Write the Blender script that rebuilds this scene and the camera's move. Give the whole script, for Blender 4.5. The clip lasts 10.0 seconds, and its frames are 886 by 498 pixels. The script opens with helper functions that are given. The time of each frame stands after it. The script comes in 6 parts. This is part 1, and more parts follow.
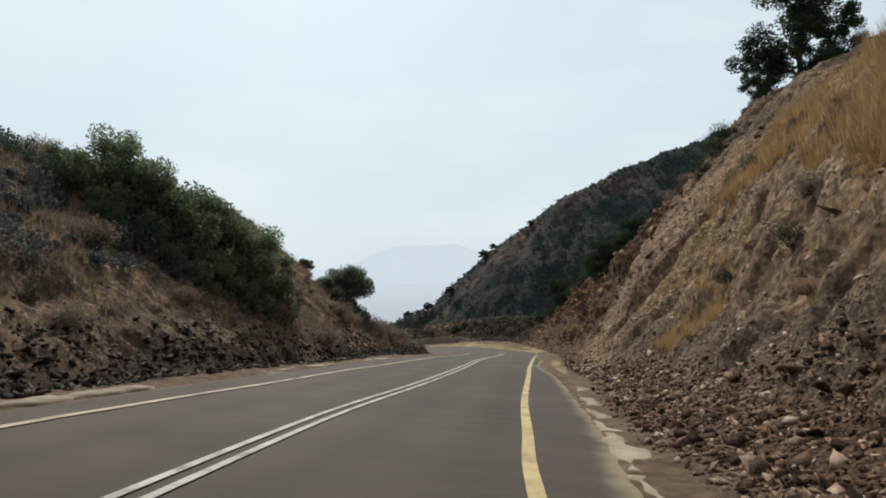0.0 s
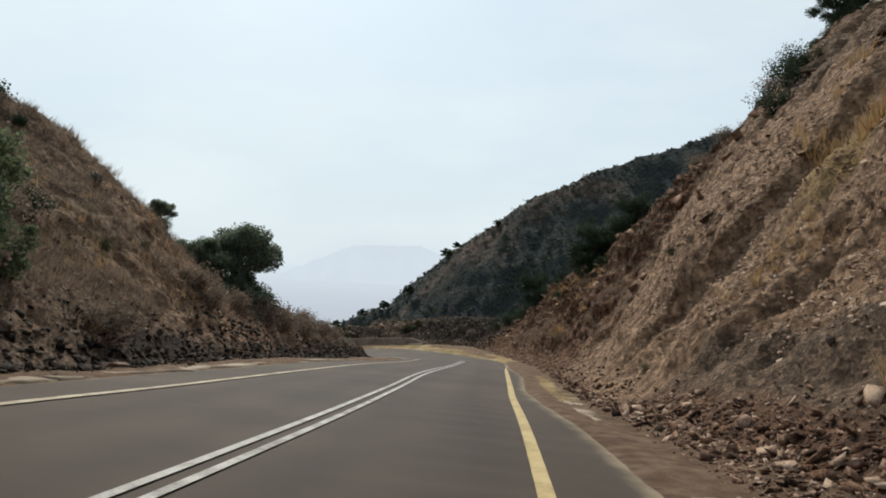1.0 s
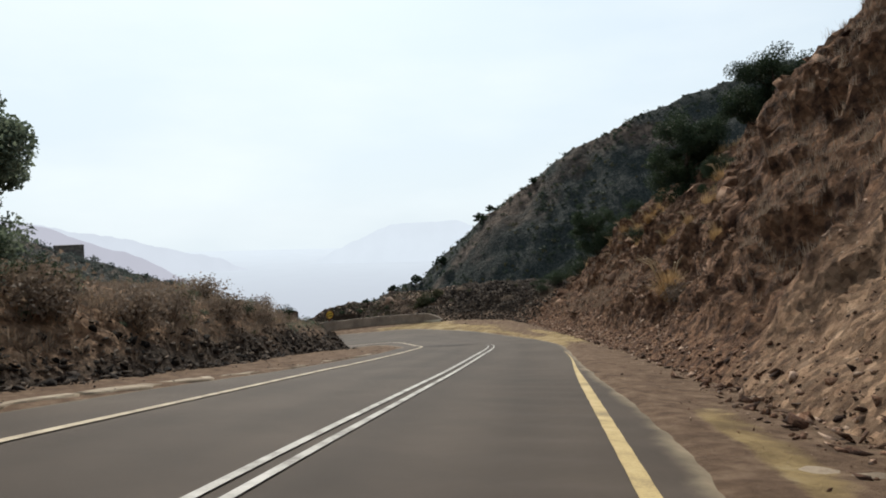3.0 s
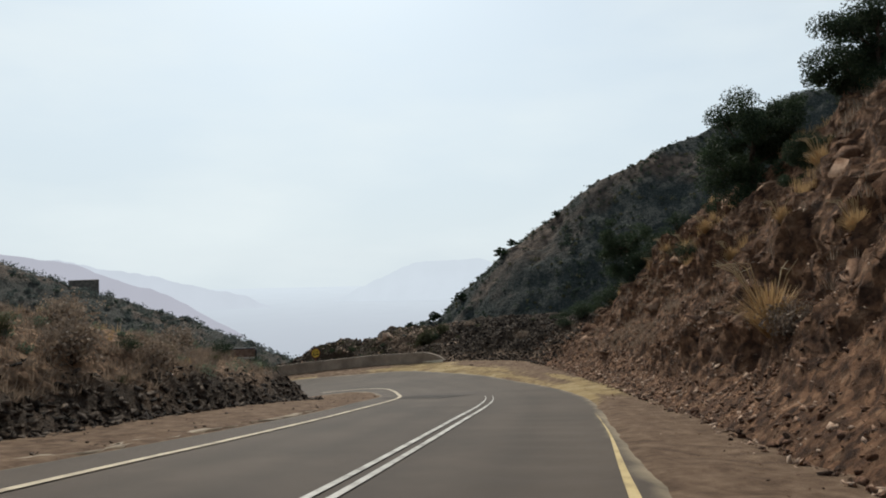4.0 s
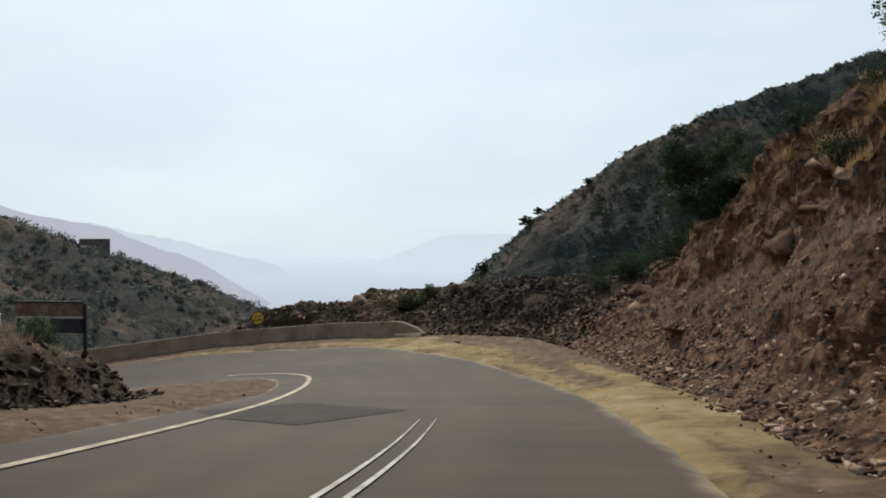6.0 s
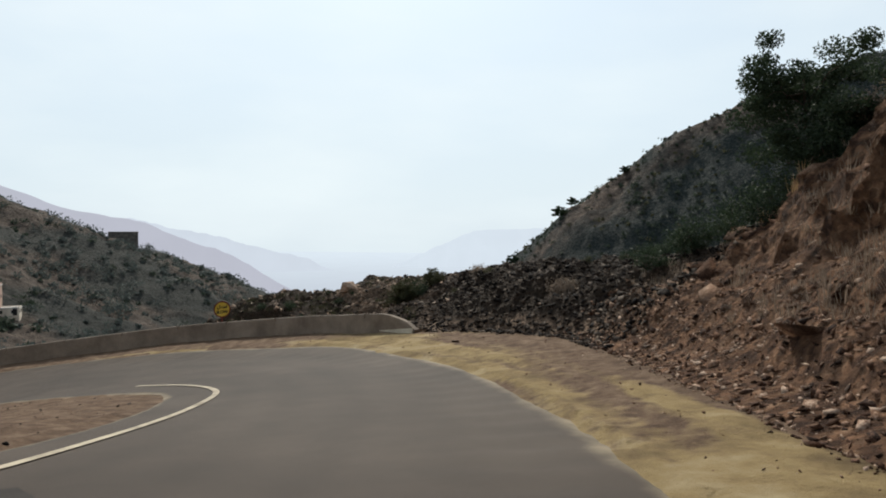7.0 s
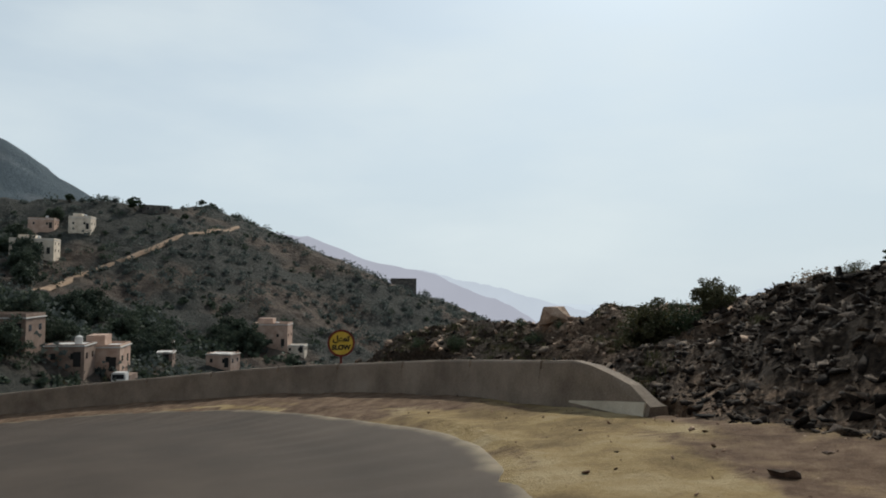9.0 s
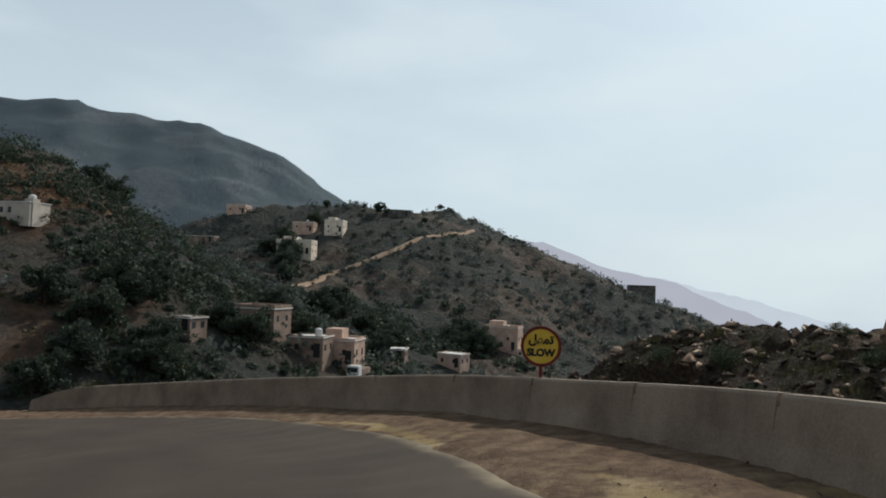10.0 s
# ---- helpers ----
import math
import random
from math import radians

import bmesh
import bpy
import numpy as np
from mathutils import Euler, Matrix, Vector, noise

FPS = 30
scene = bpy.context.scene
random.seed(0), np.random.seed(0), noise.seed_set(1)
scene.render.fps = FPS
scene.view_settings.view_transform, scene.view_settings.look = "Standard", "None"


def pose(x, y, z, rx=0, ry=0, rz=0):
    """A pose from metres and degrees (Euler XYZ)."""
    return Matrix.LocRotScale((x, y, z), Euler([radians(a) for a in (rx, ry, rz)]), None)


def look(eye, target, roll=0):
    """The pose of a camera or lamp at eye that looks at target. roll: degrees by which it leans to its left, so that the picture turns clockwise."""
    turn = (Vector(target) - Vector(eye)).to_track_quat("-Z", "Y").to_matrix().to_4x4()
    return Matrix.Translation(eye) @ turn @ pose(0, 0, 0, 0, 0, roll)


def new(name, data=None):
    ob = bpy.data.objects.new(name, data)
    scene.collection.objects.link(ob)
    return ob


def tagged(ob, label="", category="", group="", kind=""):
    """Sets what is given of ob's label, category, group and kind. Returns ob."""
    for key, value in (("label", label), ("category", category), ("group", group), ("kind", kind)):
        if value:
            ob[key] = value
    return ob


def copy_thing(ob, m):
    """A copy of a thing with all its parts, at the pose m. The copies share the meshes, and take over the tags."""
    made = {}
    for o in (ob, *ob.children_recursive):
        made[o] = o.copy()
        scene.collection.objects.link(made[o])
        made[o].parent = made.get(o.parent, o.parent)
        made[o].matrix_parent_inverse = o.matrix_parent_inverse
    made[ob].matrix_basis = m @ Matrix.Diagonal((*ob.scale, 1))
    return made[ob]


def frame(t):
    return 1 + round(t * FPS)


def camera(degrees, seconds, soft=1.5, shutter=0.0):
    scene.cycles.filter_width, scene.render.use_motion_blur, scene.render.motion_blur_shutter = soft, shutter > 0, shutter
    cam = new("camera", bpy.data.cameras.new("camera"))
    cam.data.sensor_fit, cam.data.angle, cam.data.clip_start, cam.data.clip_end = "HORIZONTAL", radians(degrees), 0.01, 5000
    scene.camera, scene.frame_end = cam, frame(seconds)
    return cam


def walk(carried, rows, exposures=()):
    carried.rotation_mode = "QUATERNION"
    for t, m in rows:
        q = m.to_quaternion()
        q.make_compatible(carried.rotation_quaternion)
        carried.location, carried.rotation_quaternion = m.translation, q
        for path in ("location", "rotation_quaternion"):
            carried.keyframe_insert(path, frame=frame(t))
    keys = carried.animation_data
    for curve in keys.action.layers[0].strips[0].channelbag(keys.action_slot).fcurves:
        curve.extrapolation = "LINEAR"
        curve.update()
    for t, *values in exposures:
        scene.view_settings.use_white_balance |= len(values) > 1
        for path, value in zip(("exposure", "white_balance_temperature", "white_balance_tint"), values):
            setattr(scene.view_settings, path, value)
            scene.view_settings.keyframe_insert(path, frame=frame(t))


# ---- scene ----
from mathutils.bvhtree import BVHTree

cam = camera(66.01, 10.0, soft=1.85)
# seconds, x, y, z, yaw, pitch, roll
ROWS = [
    (0.0, 0.000, 0.000, 1.450, -0.010, -0.928, 0.420),
    (0.5, 0.592, 8.782, 0.088, -1.572, -0.723, -1.846),
    (1.0, 1.295, 16.015, -1.057, -3.012, -0.616, -2.875),
    (1.5, 2.027, 21.601, -1.875, -2.969, -1.456, -1.495),
    (2.0, 2.720, 26.607, -2.485, -1.797, -3.155, 0.393),
    (2.5, 3.329, 32.303, -3.365, -0.864, -3.949, 1.258),
    (4.0, 5.538, 46.931, -5.538, 2.078, 0.467, 1.360),
    (4.5, 6.050, 50.713, -6.156, 2.727, -0.392, 1.509),
    (5.0, 6.461, 54.441, -6.732, 3.138, -0.766, 1.161),
    (5.5, 6.864, 58.115, -7.302, 3.685, -1.218, 0.293),
    (7.0, 7.974, 70.119, -9.047, 7.273, -2.099, -0.248),
    (7.5, 8.207, 74.243, -9.706, 10.503, -0.976, 0.755),
    (8.0, 7.886, 78.811, -10.379, 15.019, 0.477, 0.475),
    (8.5, 7.288, 82.081, -10.824, 21.799, 1.709, 0.060),
    (9.0, 6.039, 85.577, -11.207, 30.361, 2.189, -0.471),
    (9.5, 4.219, 88.854, -11.623, 39.608, 2.500, -1.181),
    (10.0, 2.243, 91.383, -11.943, 49.886, 2.323, -1.879),
]
walk(cam, [(t, pose(x, y, z, 90 + pitch, roll, yaw)) for t, x, y, z, yaw, pitch, roll in ROWS],
     ((0.0, 0.1, 6450, 8), (1.5, 0.18, 6450, 9), (2.2, 0.32, 6500, 10), (2.7, 0.32, 6500, 10), (3.8, 0.12, 6500, 9), (5.0, 0.06, 6450, 9), (6.0, 0.15, 6450, 9), (7.0, 0.2, 6450, 9), (8.0, 0.1, 6450, 9), (9.0, -0.06, 6400, 8), (10.0, -0.02, 6350, 7)))

# ------------------------------------------------------------------ light
SUN_AZ, SUN_EL = -12.0, 41.0          # degrees east of +y, above the horizon
world = bpy.data.worlds.new("hazy_sky")
scene.world = world
world.use_nodes = True
wn, wl = world.node_tree.nodes, world.node_tree.links
wn.clear()
sky = wn.new("ShaderNodeTexSky")
sky.sky_type = "NISHITA"
sky.sun_disc = False
sky.sun_elevation, sky.sun_rotation = radians(SUN_EL), radians(SUN_AZ)
sky.altitude, sky.air_density, sky.dust_density, sky.ozone_density = 900.0, 1.0, 2.0, 1.5
soft_sky = wn.new("ShaderNodeHueSaturation")
soft_sky.inputs["Saturation"].default_value = 0.5
# thin high cloud: broad, faint, brighter patches
wco = wn.new("ShaderNodeTexCoord")
wmap = wn.new("ShaderNodeMapping")
wmap.inputs["Scale"].default_value = (1.6, 1.6, 5.0)
wno = wn.new("ShaderNodeTexNoise")
wno.inputs["Scale"].default_value, wno.inputs["Detail"].default_value = 1.7, 6.0
wra = wn.new("ShaderNodeMapRange")
wra.inputs["From Min"].default_value, wra.inputs["From Max"].default_value = 0.42, 0.72
wra.inputs["To Min"].default_value, wra.inputs["To Max"].default_value = 0.0, 0.5
wmx = wn.new("ShaderNodeMix")
wmx.data_type = "RGBA"
wmx.inputs["B"].default_value = (7.4, 7.3, 7.3, 1)
wbg = wn.new("ShaderNodeBackground")
wbg.inputs["Strength"].default_value = 0.122
wout = wn.new("ShaderNodeOutputWorld")
wl.new(sky.outputs[0], soft_sky.inputs["Color"])
wl.new(wco.outputs["Generated"], wmap.inputs[0])
wl.new(wmap.outputs[0], wno.inputs["Vector"])
wl.new(wno.outputs["Fac"], wra.inputs["Value"])
wl.new(wra.outputs[0], wmx.inputs["Factor"])
tone = wn.new("ShaderNodeMix")
tone.data_type, tone.blend_type = "RGBA", "MULTIPLY"
tone.inputs["Factor"].default_value = 1.0
tone.inputs["B"].default_value = (0.885, 0.97, 0.985, 1)
# the haze thickens towards the horizon
geo = wn.new("ShaderNodeSeparateXYZ")
wl.new(wco.outputs["Generated"], geo.inputs[0])
low = wn.new("ShaderNodeMapRange")
low.interpolation_type = "SMOOTHSTEP"
low.inputs["From Min"].default_value, low.inputs["From Max"].default_value = 0.85, 0.0
low.inputs["To Min"].default_value, low.inputs["To Max"].default_value = 0.0, 0.92
wl.new(geo.outputs["Z"], low.inputs["Value"])
veil = wn.new("ShaderNodeMix")
veil.data_type = "RGBA"
veil.inputs["B"].default_value = (5.75, 5.95, 6.35, 1)
wl.new(low.outputs[0], veil.inputs["Factor"])
wl.new(soft_sky.outputs[0], veil.inputs["A"])
wl.new(veil.outputs["Result"], wmx.inputs["A"])
wl.new(wmx.outputs["Result"], tone.inputs["A"])
wl.new(tone.outputs["Result"], wbg.inputs["Color"])
wl.new(wbg.outputs[0], wout.inputs["Surface"])

sun_data = bpy.data.lights.new("sun", "SUN")
sun_data.energy, sun_data.angle, sun_data.color = 3.0, radians(1.5), (1.0, 0.93, 0.82)
sun = new("sun", sun_data)
sd = Vector((math.sin(radians(SUN_AZ)) * math.cos(radians(SUN_EL)), math.cos(radians(SUN_AZ)) * math.cos(radians(SUN_EL)), math.sin(radians(SUN_EL))))
sun.matrix_world = look(sd * 300, (0, 0, 0))

# ------------------------------------------------------------------ materials


def material(name, colours, scale=1.0, rough=0.9, bump=0.3, bump_scale=8.0, fine=40.0, metal=0.0, island=0.0, obj_random=0.0, spots=None, stretch=(1, 1, 1), coord="Object", spec=0.3):
    """Two scales of colour noise over a ramp of colours, with fine relief."""
    m = bpy.data.materials.new(name)
    m.use_nodes = True
    n, l = m.node_tree.nodes, m.node_tree.links
    b = n["Principled BSDF"]
    b.inputs["Roughness"].default_value, b.inputs["Metallic"].default_value = rough, metal
    b.inputs["Specular IOR Level"].default_value = spec
    co = n.new("ShaderNodeTexCoord")
    mp = n.new("ShaderNodeMapping")
    mp.inputs["Scale"].default_value = stretch
    l.new(co.outputs[coord], mp.inputs[0])
    big, small = n.new("ShaderNodeTexNoise"), n.new("ShaderNodeTexNoise")
    big.inputs["Scale"].default_value, big.inputs["Detail"].default_value = scale, 8.0
    big.inputs["Roughness"].default_value = 0.62
    small.inputs["Scale"].default_value, small.inputs["Detail"].default_value = fine, 4.0
    l.new(mp.outputs[0], big.inputs["Vector"])
    l.new(mp.outputs[0], small.inputs["Vector"])
    add = n.new("ShaderNodeMath")
    add.operation = "MULTIPLY_ADD"
    add.inputs[1].default_value, add.inputs[2].default_value = 0.35, -0.175
    l.new(small.outputs["Fac"], add.inputs[0])
    tot = n.new("ShaderNodeMath")
    l.new(add.outputs[0], tot.inputs[0])
    l.new(big.outputs["Fac"], tot.inputs[1])
    last = tot.outputs[0]
    if island or obj_random:
        src = n.new("ShaderNodeNewGeometry").outputs["Random Per Island"] if island else n.new("ShaderNodeObjectInfo").outputs["Random"]
        k = n.new("ShaderNodeMath")
        k.operation = "MULTIPLY_ADD"
        a = island or obj_random
        k.inputs[1].default_value, k.inputs[2].default_value = a, -a / 2
        l.new(src, k.inputs[0])
        t2 = n.new("ShaderNodeMath")
        l.new(k.outputs[0], t2.inputs[0])
        l.new(last, t2.inputs[1])
        last = t2.outputs[0]
    ramp = n.new("ShaderNodeValToRGB")
    e = ramp.color_ramp.elements
    while len(e) < len(colours):
        e.new(0.5)
    for i, c in enumerate(colours):
        e[i].position = 0.3 + 0.4 * i / max(1, len(colours) - 1)
        e[i].color = (*c, 1)
    l.new(last, ramp.inputs[0])
    l.new(ramp.outputs[0], b.inputs["Base Color"])
    bt = n.new("ShaderNodeTexNoise")
    bt.inputs["Scale"].default_value, bt.inputs["Detail"].default_value = bump_scale, 10.0
    bt.inputs["Roughness"].default_value = 0.7
    l.new(mp.outputs[0], bt.inputs["Vector"])
    bp = n.new("ShaderNodeBump")
    bp.inputs["Strength"].default_value, bp.inputs["Distance"].default_value = bump, 0.12
    l.new(bt.outputs["Fac"], bp.inputs["Height"])
    l.new(bp.outputs[0], b.inputs["Normal"])
    return m


def leafy(name, dark, light, trans=0.25):
    """Leaves: tint by leaf, dull gloss, some light let through."""
    m = bpy.data.materials.new(name)
    m.use_nodes = True
    n, l = m.node_tree.nodes, m.node_tree.links
    b = n["Principled BSDF"]
    b.inputs["Roughness"].default_value = 0.7
    b.inputs["Specular IOR Level"].default_value = 0.2
    g = n.new("ShaderNodeNewGeometry")
    oi = n.new("ShaderNodeObjectInfo")
    mix = n.new("ShaderNodeMath")
    mix.operation = "MULTIPLY_ADD"
    mix.inputs[1].default_value = 0.3
    l.new(oi.outputs["Random"], mix.inputs[0])
    sc = n.new("ShaderNodeMath")
    sc.operation = "MULTIPLY"
    sc.inputs[1].default_value = 0.7
    l.new(g.outputs["Random Per Island"], sc.inputs[0])
    l.new(sc.outputs[0], mix.inputs[2])
    r = n.new("ShaderNodeValToRGB")
    r.color_ramp.elements[0].color, r.color_ramp.elements[1].color = (*dark, 1), (*light, 1)
    l.new(mix.outputs[0], r.inputs[0])
    l.new(r.outputs[0], b.inputs["Base Color"])
    tr = n.new("ShaderNodeBsdfTranslucent")
    l.new(r.outputs[0], tr.inputs["Color"])
    ms = n.new("ShaderNodeMixShader")
    ms.inputs[0].default_value = trans
    l.new(b.outputs[0], ms.inputs[1])
    l.new(tr.outputs[0], ms.inputs[2])
    l.new(ms.outputs[0], n["Material Output"].inputs["Surface"])
    return m


def terrain_material(name, hazy=False, tones=None, broken=0.85):
    """Bare earth, rock, dry grass, scrub and sand, mixed by the ground's own zones (colour attribute) and broken by noise."""
    m = bpy.data.materials.new(name)
    m.use_nodes = True
    n, l = m.node_tree.nodes, m.node_tree.links
    b = n["Principled BSDF"]
    b.inputs["Roughness"].default_value = 0.95
    b.inputs["Specular IOR Level"].default_value = 0.15
    co = n.new("ShaderNodeTexCoord")
    at = n.new("ShaderNodeVertexColor")
    at.layer_name = "zone"
    sep = n.new("ShaderNodeSeparateColor")
    l.new(at.outputs["Color"], sep.inputs[0])
    iron = n.new("ShaderNodeAttribute")
    iron.attribute_name = "iron"
    trodden = n.new("ShaderNodeAttribute")
    trodden.attribute_name = "trodden"
    rugged = n.new("ShaderNodeMapRange")
    rugged.inputs["To Min"].default_value, rugged.inputs["To Max"].default_value = 0.9, 0.16
    l.new(trodden.outputs["Fac"], rugged.inputs["Value"])

    def noise_node(scale, detail=8.0, rough=0.65, vec=None):
        t = n.new("ShaderNodeTexNoise")
        t.inputs["Scale"].default_value, t.inputs["Detail"].default_value, t.inputs["Roughness"].default_value = scale, detail, rough
        l.new(vec or co.outputs["Object"], t.inputs["Vector"])
        return t.outputs["Fac"]

    def ramp(fac, stops):
        r = n.new("ShaderNodeValToRGB")
        e = r.color_ramp.elements
        while len(e) < len(stops):
            e.new(0.5)
        for i, (p, c) in enumerate(stops):
            e[i].position, e[i].color = p, (*c, 1)
        l.new(fac, r.inputs[0])
        return r.outputs[0]

    def mix(fac, a, c):
        x = n.new("ShaderNodeMix")
        x.data_type = "RGBA"
        l.new(fac, x.inputs["Factor"])
        l.new(a, x.inputs["A"])
        l.new(c, x.inputs["B"])
        return x.outputs["Result"]

    def mask(zone, nz, lo, hi, gain=0.7):
        k = n.new("ShaderNodeMath")
        k.operation = "MULTIPLY_ADD"
        k.inputs[1].default_value = gain
        l.new(nz, k.inputs[0])
        l.new(zone, k.inputs[2])
        r = n.new("ShaderNodeMapRange")
        r.interpolation_type = "SMOOTHSTEP"
        r.inputs["From Min"].default_value, r.inputs["From Max"].default_value = lo, hi
        l.new(k.outputs[0], r.inputs["Value"])
        return r.outputs[0]

    s = 0.12 if hazy else 1.0
    n1, n2, n3 = noise_node(0.55 * s), noise_node(2.6 * s), noise_node(14.0 * s, 6.0)
    earth = ramp(n2, [(0.28, (0.088, 0.056, 0.037)), (0.44, (0.25, 0.157, 0.098)), (0.58, (0.41, 0.272, 0.175)), (0.74, (0.56, 0.405, 0.285))])
    rock = ramp(n3, [(0.30, (0.065, 0.047, 0.035)), (0.5, (0.185, 0.128, 0.089)), (0.7, (0.38, 0.278, 0.195))])
    grass = ramp(n3, [(0.3, (0.2, 0.13, 0.06)), (0.5, (0.38, 0.255, 0.115)), (0.72, (0.52, 0.37, 0.19))])
    scrub = ramp(n3, [(0.3, (0.022, 0.016, 0.012)), (0.52, (0.058, 0.042, 0.03)), (0.72, (0.14, 0.104, 0.074))])
    sand = ramp(n1, [(0.3, (0.11, 0.075, 0.042)), (0.42, (0.21, 0.148, 0.072)), (0.52, (0.33, 0.24, 0.115)), (0.66, (0.45, 0.355, 0.21))])
    if tones:
        earth = ramp(n2, [(0.3, tones[0]), (0.5, tones[1]), (0.7, tones[2])])
        rock = ramp(n3, [(0.3, tones[0]), (0.5, tones[1]), (0.72, tones[2])])
        scrub = ramp(n3, [(0.3, tones[3]), (0.52, tones[4]), (0.72, tones[5])])
    red = ramp(n2, [(0.28, (0.026, 0.014, 0.01)), (0.42, (0.095, 0.052, 0.033)), (0.55, (0.21, 0.115, 0.066)), (0.68, (0.33, 0.205, 0.13)), (0.8, (0.45, 0.33, 0.245))])
    out = mix(mask(sep.outputs["Green"], n1, 0.55, 1.05), earth, rock)
    out = mix(mask(iron.outputs["Fac"], n1, 0.6, 1.0), out, red)
    # broken stone: each fragment has its own tone
    cell = n.new("ShaderNodeTexVoronoi")
    cell.inputs["Scale"].default_value = 6.5 * (0.07 if hazy else 1.0)
    l.new(co.outputs["Object"], cell.inputs["Vector"])
    grit = n.new("ShaderNodeMix")
    grit.data_type, grit.blend_type = "RGBA", "MULTIPLY"
    grit.inputs["Factor"].default_value = broken
    one = n.new("ShaderNodeSeparateColor")
    l.new(cell.outputs["Color"], one.inputs[0])
    l.new(out, grit.inputs["A"])
    l.new(ramp(one.outputs["Red"], [(0.0, (0.5, 0.5, 0.5)), (0.55, (0.95, 0.94, 0.93)), (0.9, (1.5, 1.48, 1.45))]), grit.inputs["B"])
    out = grit.outputs["Result"]
    out = mix(mask(sep.outputs["Red"], n2, 0.62, 1.0), out, grass)
    soft = n.new("ShaderNodeMath")
    soft.operation = "SUBTRACT"
    soft.inputs[0].default_value = 1.0
    l.new(at.outputs["Alpha"], soft.inputs[1])
    out = mix(mask(soft.outputs[0], n1, 0.6, 0.95), out, scrub)
    packed = ramp(n2, [(0.3, (0.085, 0.053, 0.034)), (0.5, (0.16, 0.104, 0.067)), (0.7, (0.26, 0.18, 0.12))])
    out = mix(trodden.outputs["Fac"], out, packed)
    out = mix(mask(sep.outputs["Blue"], n2, 0.6, 0.95), out, sand)
    l.new(out, b.inputs["Base Color"])
    vo = n.new("ShaderNodeTexVoronoi")
    vo.inputs["Scale"].default_value = 5.5 * s
    l.new(co.outputs["Object"], vo.inputs["Vector"])
    bp0 = n.new("ShaderNodeBump")
    bp0.inputs["Distance"].default_value = 0.1 / s
    l.new(rugged.outputs[0], bp0.inputs["Strength"])
    l.new(vo.outputs["Distance"], bp0.inputs["Height"])
    bp = n.new("ShaderNodeBump")
    bp.inputs["Distance"].default_value = 0.22 / s
    l.new(rugged.outputs[0], bp.inputs["Strength"])
    l.new(noise_node(3.2 * s, 12.0, 0.75), bp.inputs["Height"])
    l.new(bp0.outputs[0], bp.inputs["Normal"])
    bp2 = n.new("ShaderNodeBump")
    bp2.inputs["Strength"].default_value, bp2.inputs["Distance"].default_value = 0.8, 0.09 / s
    l.new(noise_node(17.0 * s, 6.0, 0.7), bp2.inputs["Height"])
    l.new(bp.outputs[0], bp2.inputs["Normal"])
    l.new(bp2.outputs[0], b.inputs["Normal"])
    return m


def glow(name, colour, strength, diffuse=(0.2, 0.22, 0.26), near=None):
    """Far ranges and valley floor; the bright haze before them is painted as their own glow."""
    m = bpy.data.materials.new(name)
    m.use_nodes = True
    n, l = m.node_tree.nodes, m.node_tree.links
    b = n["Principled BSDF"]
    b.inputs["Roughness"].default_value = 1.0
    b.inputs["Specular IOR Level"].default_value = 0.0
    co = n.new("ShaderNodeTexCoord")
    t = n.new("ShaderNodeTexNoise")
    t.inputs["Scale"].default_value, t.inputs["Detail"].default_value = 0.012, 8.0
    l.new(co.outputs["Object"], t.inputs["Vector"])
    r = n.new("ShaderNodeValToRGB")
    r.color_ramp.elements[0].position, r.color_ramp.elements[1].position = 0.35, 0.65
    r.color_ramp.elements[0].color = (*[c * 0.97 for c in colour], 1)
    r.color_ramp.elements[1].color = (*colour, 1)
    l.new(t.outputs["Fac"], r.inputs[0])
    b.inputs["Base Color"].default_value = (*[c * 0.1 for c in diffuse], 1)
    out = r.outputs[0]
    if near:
        # painted haze: a darker glow on the nearer ground, where haze would be thinner
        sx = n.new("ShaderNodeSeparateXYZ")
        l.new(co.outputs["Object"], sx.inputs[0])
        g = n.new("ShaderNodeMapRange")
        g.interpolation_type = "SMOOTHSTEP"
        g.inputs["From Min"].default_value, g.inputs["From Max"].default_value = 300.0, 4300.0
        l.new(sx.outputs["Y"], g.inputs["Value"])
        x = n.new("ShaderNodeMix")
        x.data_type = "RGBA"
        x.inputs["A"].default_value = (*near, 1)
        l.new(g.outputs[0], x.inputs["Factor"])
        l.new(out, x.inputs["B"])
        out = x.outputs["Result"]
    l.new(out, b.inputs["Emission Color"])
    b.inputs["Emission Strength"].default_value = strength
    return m


